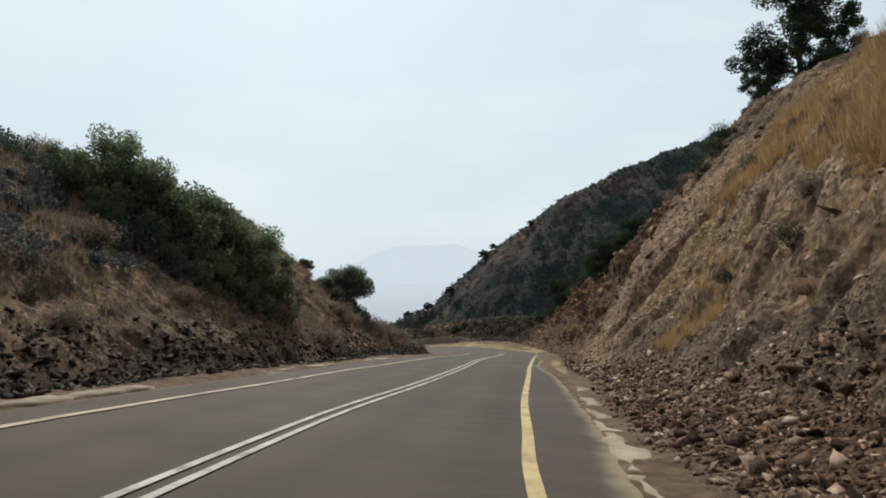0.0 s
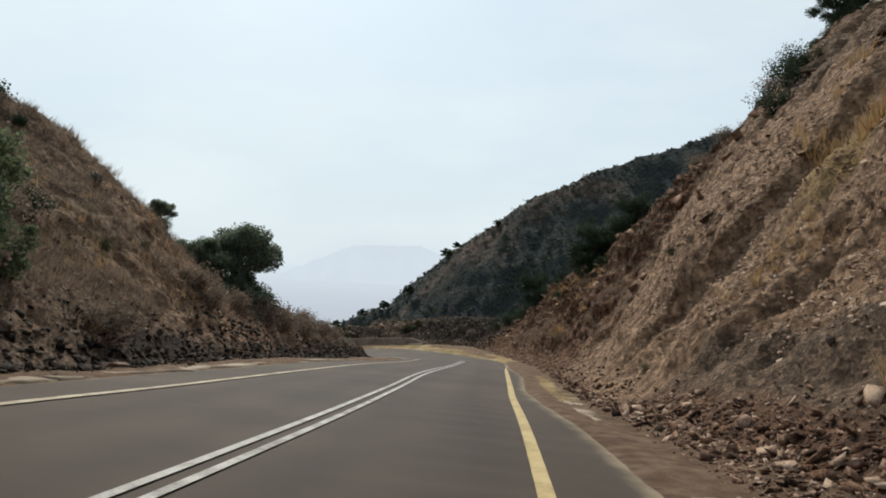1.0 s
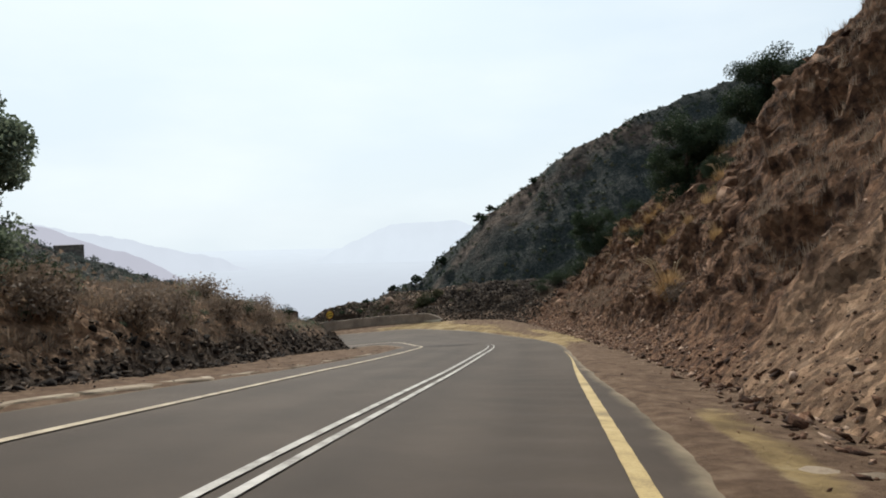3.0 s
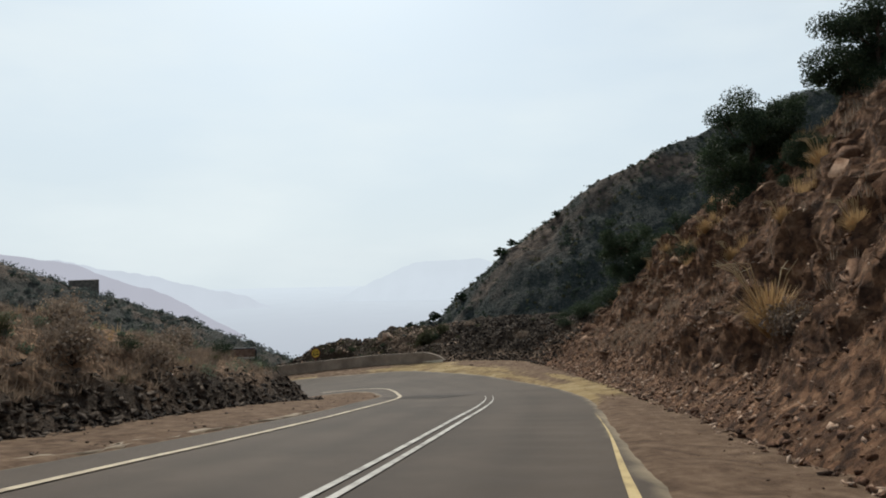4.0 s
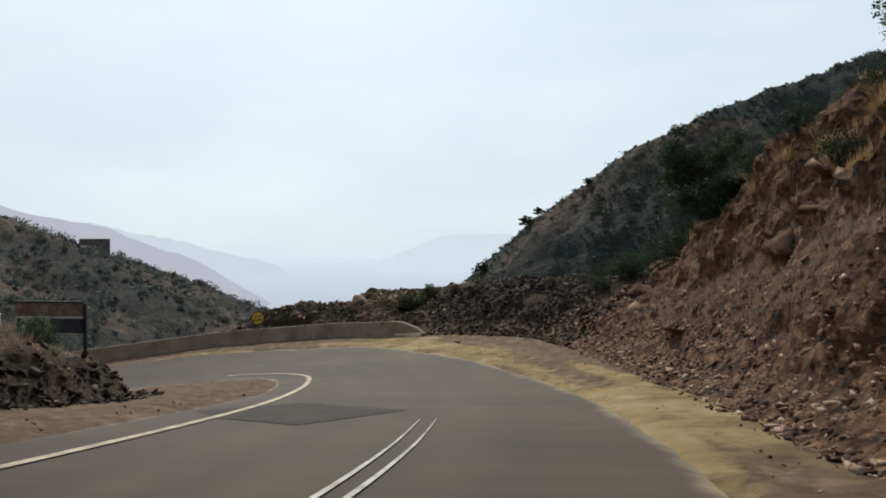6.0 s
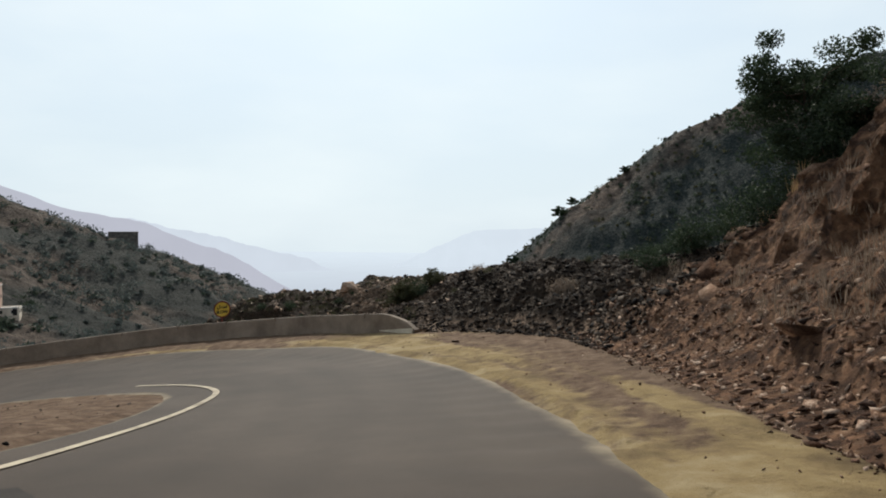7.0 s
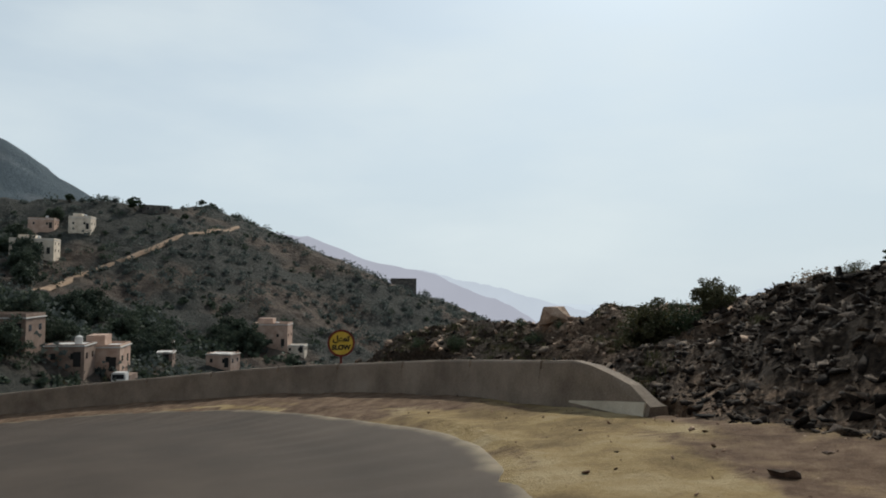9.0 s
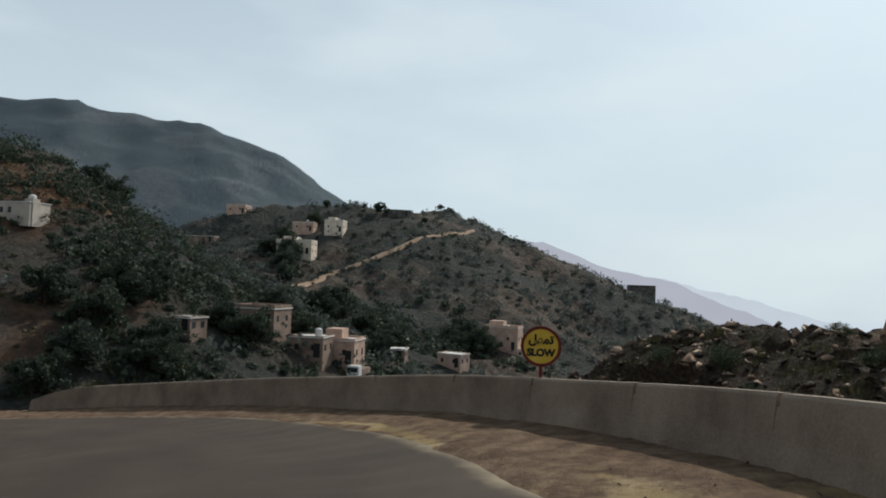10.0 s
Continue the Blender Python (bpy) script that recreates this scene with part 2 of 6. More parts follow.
def road_material():
    """Brown-grey worn asphalt; dust drifts in from its margins, and the wheels have polished two tracks a lane."""
    m = material("worn_asphalt", [(0.046, 0.034, 0.025), (0.062, 0.046, 0.034), (0.083, 0.063, 0.047)], scale=0.35, rough=0.75, bump=0.22, bump_scale=45, fine=70, spec=0.16)
    n, l = m.node_tree.nodes, m.node_tree.links
    b = n["Principled BSDF"]
    base = b.inputs["Base Color"].links[0].from_socket
    at = n.new("ShaderNodeVertexColor")
    at.layer_name = "wear"
    sep = n.new("ShaderNodeSeparateColor")
    l.new(at.outputs["Color"], sep.inputs[0])
    co = n.new("ShaderNodeTexCoord")
    nz = n.new("ShaderNodeTexNoise")
    nz.inputs["Scale"].default_value, nz.inputs["Detail"].default_value, nz.inputs["Roughness"].default_value = 0.9, 8.0, 0.65
    l.new(co.outputs["Object"], nz.inputs["Vector"])
    k = n.new("ShaderNodeMath")
    k.operation = "MULTIPLY_ADD"
    k.inputs[1].default_value = 0.9
    l.new(nz.outputs["Fac"], k.inputs[0])
    l.new(sep.outputs["Red"], k.inputs[2])
    r = n.new("ShaderNodeMapRange")
    r.interpolation_type = "SMOOTHSTEP"
    r.inputs["From Min"].default_value, r.inputs["From Max"].default_value = 0.72, 1.35
    l.new(k.outputs[0], r.inputs["Value"])
    track = n.new("ShaderNodeMix")
    track.data_type, track.blend_type = "RGBA", "MULTIPLY"
    track.inputs["B"].default_value = (0.8, 0.79, 0.78, 1)
    l.new(sep.outputs["Green"], track.inputs["Factor"])
    l.new(base, track.inputs["A"])
    dust = n.new("ShaderNodeMix")
    dust.data_type = "RGBA"
    dust.inputs["B"].default_value = (0.33, 0.265, 0.175, 1)
    l.new(r.outputs[0], dust.inputs["Factor"])
    l.new(track.outputs["Result"], dust.inputs["A"])
    l.new(dust.outputs["Result"], b.inputs["Base Color"])
    return m


M = {
    "ground": terrain_material("dry_hillside_earth"),
    "hill": terrain_material("scrub_hillside", True, [(0.055, 0.043, 0.037), (0.13, 0.1, 0.08), (0.24, 0.18, 0.14), (0.014, 0.021, 0.022), (0.042, 0.052, 0.049), (0.115, 0.118, 0.1)], 0.6),
    # darks lifted and tones held close: haze over the valley put into the colour
    "valley": terrain_material("valley_hillside", True, [(0.068, 0.054, 0.045), (0.118, 0.093, 0.075), (0.178, 0.14, 0.112), (0.038, 0.043, 0.04), (0.066, 0.067, 0.059), (0.1, 0.097, 0.083)], 0.25),
    # the blue-grey cast of distance haze is put into the mountain's own colour
    "mountain": terrain_material("haze_tinted_mountain", True, [(0.085, 0.105, 0.122), (0.118, 0.138, 0.154), (0.155, 0.17, 0.178), (0.06, 0.083, 0.1), (0.086, 0.112, 0.13), (0.116, 0.14, 0.156)], 0.0),
    "asphalt": road_material(),
    "white": material("worn_white_paint", [(0.14, 0.125, 0.11), (0.4, 0.385, 0.35), (0.56, 0.54, 0.5)], scale=2.2, rough=0.7, bump=0.1, bump_scale=40),
    "cream": material("dusty_cream_paint", [(0.19, 0.155, 0.11), (0.42, 0.35, 0.25), (0.58, 0.5, 0.36)], scale=1.8, rough=0.75, bump=0.1, bump_scale=40),
    "yellow": material("worn_yellow_paint", [(0.22, 0.165, 0.08), (0.47, 0.35, 0.15), (0.56, 0.45, 0.24)], scale=1.6, rough=0.7, bump=0.1, bump_scale=40),
    "concrete": material("weathered_concrete", [(0.14, 0.106, 0.079), (0.225, 0.176, 0.132), (0.31, 0.25, 0.192)], scale=0.8, rough=0.88, bump=0.25, bump_scale=20, fine=30),
    "pale_concrete": material("pale_broken_concrete", [(0.17, 0.125, 0.085), (0.33, 0.265, 0.19), (0.5, 0.425, 0.325)], scale=0.9, rough=0.9, bump=0.4, bump_scale=10),
    "mortar": material("pale_mortar", [(0.4, 0.34, 0.26), (0.55, 0.48, 0.37), (0.66, 0.59, 0.47)], scale=1.5, rough=0.9, bump=0.3, bump_scale=14),
    "rock": material("brown_rubble", [(0.024, 0.013, 0.009), (0.1, 0.053, 0.034), (0.2, 0.115, 0.073), (0.45, 0.33, 0.245)], scale=2.5, rough=0.92, bump=0.35, bump_scale=22, island=0.42, spec=0.15),
    "dark_rock": material("dark_rubble", [(0.008, 0.006, 0.005), (0.021, 0.016, 0.013), (0.042, 0.031, 0.024), (0.15, 0.118, 0.092)], scale=2.5, rough=0.9, bump=0.35, bump_scale=22, island=0.42, spec=0.15),
    "crag": material("reddish_crag", [(0.03, 0.016, 0.011), (0.11, 0.06, 0.038), (0.21, 0.125, 0.08), (0.38, 0.26, 0.185)], scale=1.6, rough=0.95, bump=0.9, bump_scale=5, island=0.25, spec=0.1),
    "scree": material("pinkish_scree", [(0.19, 0.124, 0.086), (0.37, 0.258, 0.186), (0.57, 0.44, 0.34)], scale=2.5, rough=0.95, bump=0.35, bump_scale=22, island=0.4, spec=0.1),
    "stone": material("single_stone", [(0.06, 0.042, 0.031), (0.15, 0.1, 0.072), (0.34, 0.25, 0.185)], scale=2.0, rough=0.9, bump=0.3, bump_scale=12, obj_random=0.4),
    "bark": material("grey_brown_bark", [(0.035, 0.027, 0.02), (0.085, 0.065, 0.048), (0.15, 0.12, 0.095)], scale=6, rough=0.95, bump=0.8, bump_scale=18, stretch=(1, 1, 0.25)),
    "leaf": leafy("dark_green_leaves", (0.014, 0.027, 0.016), (0.06, 0.085, 0.042), 0.3),
    "leaf_soft": leafy("feathery_green_leaves", (0.035, 0.068, 0.044), (0.29, 0.33, 0.18), 0.5),
    "leaf_grey": leafy("grey_green_leaves", (0.055, 0.078, 0.058), (0.21, 0.25, 0.17), 0.5),
    # grey-green, lightened and blued for the valley's haze
    "leaf_dull": leafy("dull_scrub_leaves", (0.042, 0.054, 0.053), (0.115, 0.132, 0.118), 0.35),
    "leaf_olive": leafy("dusty_olive_leaves", (0.035, 0.04, 0.02), (0.12, 0.115, 0.055)),
    "leaf_hill": leafy("hill_tree_leaves", (0.02, 0.033, 0.026), (0.08, 0.1, 0.066), 0.25),
    "straw": leafy("dry_straw", (0.31, 0.2, 0.095), (0.57, 0.4, 0.21), 0.35),
    "brush": leafy("dry_brown_brush", (0.135, 0.104, 0.08), (0.36, 0.28, 0.21), 0.3),
}

# ------------------------------------------------------------------ the road's own surface
# x, y, z of the driven lane, and its crossfall (rise to the right, per metre)
ROAD = [
    (-0.9, -30.0, 4.2, -0.06),
    (-0.6, -10.0, 1.45, -0.06),
    (0.0, 0.0, 0.0, -0.06),
    (0.59, 8.78, -1.36, -0.06),
    (1.3, 16.01, -2.51, -0.06),
    (2.03, 21.6, -3.33, -0.06),
    (2.72, 26.61, -3.93, -0.05),
    (3.33, 32.3, -4.81, -0.04),
    (5.54, 46.93, -6.99, -0.02),
    (6.05, 50.71, -7.61, -0.01),
    (6.46, 54.44, -8.18, -0.0),
    (6.86, 58.12, -8.75, 0.01),
    (7.97, 70.12, -10.5, 0.04),
    (8.21, 74.24, -11.16, 0.06),
    (7.89, 78.81, -11.83, 0.08),
    (7.29, 82.08, -12.27, 0.09),
    (6.04, 85.58, -12.66, 0.09),
    (4.22, 88.85, -13.07, 0.09),
    (2.24, 91.38, -13.39, 0.09),
    (-3.5, 95.6, -14.35, 0.09),
    (-10.5, 98.2, -15.35, 0.09),
    (-20.0, 98.2, -16.6, 0.07),
    (-32.0, 96.0, -18.2, 0.04),
    (-45.0, 92.5, -20.0, 0.0),
    (-70.0, 84.0, -23.6, 0.0),
]


def catmull(pts, n=12):
    p = np.array(pts, float)
    out = []
    for i in range(len(p) - 1):
        a, b, c, d = p[max(i - 1, 0)], p[i], p[i + 1], p[min(i + 2, len(p) - 1)]
        for k in range(n):
            u = k / n
            out.append(0.5 * (2 * b + (c - a) * u + (2 * a - 5 * b + 4 * c - d) * u * u + (3 * b - a - 3 * c + d) * u ** 3))
    out.append(p[-1])
    return np.array(out)


def even(pts, step):
    """The same line with points at even steps."""
    d = np.concatenate([[0], np.cumsum(np.hypot(*np.diff(pts[:, :2], axis=0).T))])
    s = np.arange(0, d[-1] + 1e-6, step)
    return np.stack([np.interp(s, d, pts[:, k]) for k in range(pts.shape[1])], 1)


LANE = even(catmull(ROAD), 1.0)
for k in range(4):
    LANE[:, k] = np.convolve(np.pad(LANE[:, k], 4, mode="reflect", reflect_type="odd"), np.ones(9) / 9, "valid")
TAN = np.gradient(LANE[:, :2], axis=0)
TAN /= np.linalg.norm(TAN, axis=1)[:, None]
NOR = np.stack([TAN[:, 1], -TAN[:, 0]], 1)


def road_z(x, y):
    x, y = np.atleast_1d(np.asarray(x, float)), np.atleast_1d(np.asarray(y, float))
    out = np.zeros(x.shape)
    for a in range(0, len(x), 4000):
        dx, dy = x[a:a + 4000, None] - LANE[None, :, 0], y[a:a + 4000, None] - LANE[None, :, 1]
        w = 1 / (dx * dx + dy * dy + 0.5) ** 3
        side = np.clip(dx * NOR[:, 0] + dy * NOR[:, 1], -9, 12)
        side = np.where((side < 0) & (LANE[None, :, 3] > 0), side * 0.3, side)
        z = LANE[None, :, 2] + LANE[None, :, 3] * side
        out[a:a + 4000] = (w * z).sum(1) / w.sum(1)
    return out


def rz(x, y):
    return float(road_z(x, y)[0])


# painted lines and the asphalt's two edges
LINE_MID = [(-3.3, -14), (-2.8, 0), (-2.45, 6), (-1.95, 12), (-1.2, 17.4), (0.3, 26.3), (1.15, 33), (1.95, 40), (3.05, 47.5), (4.1, 55), (5.12, 62), (5.85, 66.8), (6.15, 70), (6.2, 73.2)]
LINE_LEFT = [(-6.3, -14), (-5.8, 0), (-5.4, 8.3), (-5.2, 10.6), (-4.75, 14.6), (-3.45, 23.3), (-2.6, 28), (-1.8, 34.5), (-1.05, 40), (-0.05, 47.7), (0.6, 55), (1.2, 59), (2.1, 64.6), (2.7, 70), (2.65, 74.5), (2.1, 79), (1.5, 82.5), (0.6, 85.4), (-1.3, 87.6), (-4, 89.3)]
LINE_RIGHT = [(0.2, -14), (0.5, 0), (0.9, 6.8), (1.35, 11), (2.1, 17.7), (3.3, 26.5), (4.2, 33.4), (4.8, 37.5), (6.1, 46.5), (7.35, 55), (8.1, 59.8), (8.6, 64)]
EDGE_RIGHT = [(1.6, -14), (1.8, 0), (2.1, 6.9), (2.6, 10), (3.5, 16.6), (4.5, 26), (5.2, 36), (6.9, 46.5), (7.9, 55.5), (8.9, 64), (9.4, 69), (9.35, 75), (8.85, 78.8), (8.25, 81.4), (7.15, 85.2), (5.7, 88.4), (4.35, 90.4), (2.5, 93.1), (0.4, 95.2), (-1.9, 96.5), (-4.9, 98.05), (-8.5, 99.2), (-14, 99.5), (-20, 98.2), (-27, 95.3), (-45, 90), (-75, 80)]
EDGE_LEFT = [(-7.3, -14), (-6.9, 0), (-6.5, 9), (-6.2, 13), (-5.7, 18), (-4.5, 25), (-3.4, 34), (-2.5, 42), (-1.6, 50), (-0.55, 56.5), (0.3, 61), (1.15, 66), (1.45, 71), (1.45, 75), (1.15, 79), (0.3, 82.8), (-1.2, 85.8), (-4.5, 87.8), (-10, 90.2), (-18, 91.2), (-28, 89.5), (-45, 85), (-75, 75)]


# ------------------------------------------------------------------ noise for the ground


def lattice(i, j, k, seed):
    h = (i * 374761393 + j * 668265263 + k * 1274126177 + seed * 974711) & 0xFFFFFFFF
    h = ((h ^ (h >> 13)) * 1103515245) & 0xFFFFFFFF
    h = ((h ^ (h >> 16)) * 2246822519) & 0xFFFFFFFF
    return ((h ^ (h >> 15)) & 0xFFFFFF) / float(0xFFFFFF)


def vnoise(x, y, z, seed=0):
    x, y, z = np.broadcast_arrays(*[np.asarray(v, float) for v in (x, y, z)])
    i, j, k = np.floor(x).astype(np.int64), np.floor(y).astype(np.int64), np.floor(z).astype(np.int64)
    u, v, w = x - i, y - j, z - k
    u, v, w = u * u * (3 - 2 * u), v * v * (3 - 2 * v), w * w * (3 - 2 * w)
    def at(a, b, c):
        return lattice(i + a, j + b, k + c, seed)
    def lerp(a, b, t):
        return a + (b - a) * t
    return lerp(lerp(lerp(at(0, 0, 0), at(1, 0, 0), u), lerp(at(0, 1, 0), at(1, 1, 0), u), v), lerp(lerp(at(0, 0, 1), at(1, 0, 1), u), lerp(at(0, 1, 1), at(1, 1, 1), u), v), w) * 2 - 1


def fbm(x, y, z=0.0, octaves=5, seed=0, gain=0.5):
    s, a, f = 0.0, 1.0, 1.0
    for o in range(octaves):
        s = s + a * vnoise(x * f, y * f, np.asarray(z) * f, seed + o)
        a, f = a * gain, f * 2.03
    return s


def ridged(x, y, z=0.0, octaves=4, seed=0):
    s, a, f = 0.0, 1.0, 1.0
    for o in range(octaves):
        s = s + a * (1 - 2 * np.abs(vnoise(x * f, y * f, np.asarray(z) * f, seed + o)))
        a, f = a * 0.5, f * 2.1
    return s


def smooth(a, b, v):
    t = np.clip((v - a) / (b - a), 0, 1)
    return t * t * (3 - 2 * t)


def side_of(x, y, line):
    """Signed distance to a line: positive on its right hand."""
    p = np.array(line, float)
    best, sign = np.full(x.shape, 1e9), np.ones(x.shape)
    for a, b in zip(p[:-1], p[1:]):
        d = b - a
        t = np.clip(((x - a[0]) * d[0] + (y - a[1]) * d[1]) / (d @ d), 0, 1)
        ex, ey = x - a[0] - t * d[0], y - a[1] - t * d[1]
        q = ex * ex + ey * ey
        cr = ex * d[1] - ey * d[0]
        m = q < best - 1e-9
        sign = np.where(m, np.where(cr >= 0, 1, -1), sign)
        best = np.where(m, q, best)
    return np.sqrt(best) * sign


# ------------------------------------------------------------------ the lie of the land
GUTTER = [(1.5, -6), (1.75, 2), (2.31, 8.9), (3.15, 14.5), (4.3, 22.3), (5.3, 31), (6.4, 40.5), (6.95, 43.2), (7.5, 46.6), (8.2, 51)]
TOE_RIGHT = [(2.6, -60), (2.9, -20), (3.3, 2), (3.9, 10), (4.7, 15), (6.0, 23), (7.4, 36), (8.9, 46), (10.0, 55), (10.5, 62), (11.1, 72), (11.1, 79), (10.3, 86), (9.2, 91), (7.0, 93.6), (4.4, 95.6), (3.7, 97.5), (0.5, 101.2), (-3.5, 103.2)]
TOE_LEFT = [(-8.6, -60), (-8.2, -20), (-7.5, 8), (-7.3, 15), (-6.6, 21), (-5.0, 29), (-4.5, 38), (-4.0, 47), (-3.4, 55), (-2.6, 63), (-1.7, 71), (-1.2, 76), (-2.3, 79.8), (-6.5, 84), (-15, 86.5), (-30, 85), (-60, 77), (-120, 60)]
WALL = [(3.75, 95.6), (1.4, 97.2), (-1.7, 99.3), (-5.0, 100.5), (-9.0, 101.4), (-13.3, 101.1), (-18, 100.4), (-25, 98.3), (-28.8, 96.6)]
RIM = [(12, 92), *WALL, (-45, 90.5), (-80, 78), (-160, 55)]
STEPS = np.array([0, 1, 3, 5, 9, 14, 25, 60])
RIGHT = [  # y, height above the toe at those steps
    (-40, (0, 0.6, 2.6, 5.6, 11.5, 16, 22, 34)),
    (38, (0, 0.6, 2.8, 6.3, 12.0, 15.5, 19, 24)),
    (46, (0, 1.1, 4.4, 8.2, 13.8, 19, 24, 30)),
    (57, (0, 1.0, 3.9, 7.4, 13.4, 18.5, 22, 25)),
    (64, (0, 0.8, 3.4, 6.4, 11.4, 13.5, 14.5, 15)),
    (76, (0, 0.35, 2.9, 5.2, 9.2, 10.6, 11.6, 12)),
    (85, (0, 0.25, 2.3, 4.9, 8.2, 9.6, 10.5, 11)),
    (95, (0, 0.3, 1.8, 3.5, 5.0, 6.0, 7, 8)),
]
LEFT = [
    (-40, (0, 0.6, 2.2, 4.0, 6.8, 9.0, 13, 22)),
    (30, (0, 0.6, 2.3, 4.2, 7.0, 9.0, 12, 20)),
    (44, (0, 0.9, 2.9, 5.2, 9.0, 11, 12, 13)),
    (51, (0, 0.8, 2.4, 3.5, 4.4, 4.4, 3.5, 2)),
    (58, (0, 0.8, 2.0, 2.55, 2.65, 2.3, 1.6, 1)),
    (66, (0, 0.9, 2.2, 2.9, 3.1, 2.6, 1.6, 0.8)),
    (72, (0, 0.9, 2.1, 2.7, 2.9, 2.4, 1.5, 0.8)),
    (80, (0, 0.9, 1.8, 2.2, 2.1, 1.5, 0.8, 0.5)),
]


def profile(table, y, u):
    ys = np.array([r[0] for r in table], float)
    hs = np.array([r[1] for r in table], float)
    cols = np.stack([np.interp(y, ys, hs[:, k]) for k in range(len(STEPS))], 0)
    u = np.clip(u, 0, STEPS[-1])
    out = np.zeros(u.shape)
    for k in range(len(STEPS) - 1):
        m = (u >= STEPS[k]) & (u <= STEPS[k + 1])
        t = (u - STEPS[k]) / (STEPS[k + 1] - STEPS[k])
        out = np.where(m, cols[k] + (cols[k + 1] - cols[k]) * t, out)
    return out


MOUND = (0, 0.75, 1.32, 1.45, 1.4, 1.1, -4, -25)
SPOIL = (0, 0.15, 0.5, 0.85, 0.95, 0.4, -5, -26)
HEAP = [(0.5, 104.8, -12.85), (-2.5, 106, -12.92), (-5.3, 107.3, -13.2), (-7.4, 107.4, -14.1), (-9.8, 107.2, -15.3), (-14, 106.5, -17.5)]   # low spoil behind the barrier
RIDGES = [  # crest line (x, y, z) and how steeply it falls away on both sides
    ([(-60, 278, -52.8), (-35, 278, -41.8), (-24, 278, -38.3), (-14, 278, -33.4), (-6.6, 278.5, -28.6), (2.8, 279, -23.8), (10, 279, -19.8), (16.7, 279, -14.1), (20.5, 279, -10.8), (26.8, 280, -4.3), (31, 280, -0.3), (35, 280, 4.2), (52, 281, 15.5), (72.5, 281, 25.2), (93, 282, 34.2), (114, 282, 41.4), (190, 300, 60.2), (320, 330, 78.2)], 0.95),
    ([(-266, 225, 13.0), (-240, 243, 12.2), (-232, 256, 12.4), (-236, 290, 13.4), (-246, 330, 9.5), (-236, 352, -10), (-228, 385, -24), (-244, 468, -27.2), (-226, 490, -34.2), (-208, 508, -46.2), (-170, 560, -82.2)], 0.46),
    ([(-236, 296, 10.8), (-205, 302, 0.8), (-179, 309, -6.6), (-170, 320, -13.4), (-162, 330, -19.5), (-158, 335, -22.2), (-154.7, 339, -22.6), (-145, 351, -27.3), (-138, 360, -38.5), (-132, 367, -52)], 0.5),
    ([(-84, 152, -30), (-104, 156, -26.5), (-140, 161, -22.5), (-190, 186, -14), (-232, 214, 0), (-260, 222, 14)], 0.34),
    ([(-170, 60, 33), (-146, 88, 17), (-127, 107, 6), (-118, 118, -2), (-113, 125, -9), (-104, 137, -25), (-92, 146, -40)], 0.62),
    ([(-1000, 60, 170), (-820, 190, 148), (-772, 248, 152), (-742, 285, 137), (-686, 352, 128), (-657, 388, 112), (-638, 412, 92), (-616, 440, 60), (-570, 500, -10)], 0.6),
]


def far_z(x, y):
    z = np.full(x.shape, -46.0) - 0.05 * np.clip(y - 120, 0, 220) - 0.2 * np.clip(y - 340, 0, 2500)
    for line, fall in RIDGES:
        p = np.array(line, float)
        best = np.full(x.shape, -1e9)
        for a, b in zip(p[:-1], p[1:]):
            d = b - a
            t = np.clip(((x - a[0]) * d[0] + (y - a[1]) * d[1]) / (d[0] ** 2 + d[1] ** 2), 0, 1)
            dist = np.hypot(x - a[0] - t * d[0], y - a[1] - t * d[1])
            best = np.maximum(best, a[2] + t * d[2] - fall * (np.sqrt(dist * dist + 16) - 4))
        z = np.maximum(z, best)
    rel = np.clip((np.hypot(x, y - 60) - 110) / 60, 0, 1) * smooth(700, 450, y)
    z = z + smooth(-400, -480, x) * (6.0 * ridged(x / 95, y / 95, 0.1, 4, 58) - 2.0)
    z = z + rel * smooth(-58, -75, x) * smooth(-170, -130, x) * smooth(200, 160, y) * (1.1 * ridged(x / 11, y / 11, 0.2, 4, 57) - 0.4)
    z = z + rel * (2.3 * ridged(x / 34, y / 34, 0.3, 4, 5) + 1.0 * fbm(x / 9, y / 9, 0.7, 4, 9) + 0.5 * ridged(x / 6, y / 6, z / 5, 3, 59))
    return z


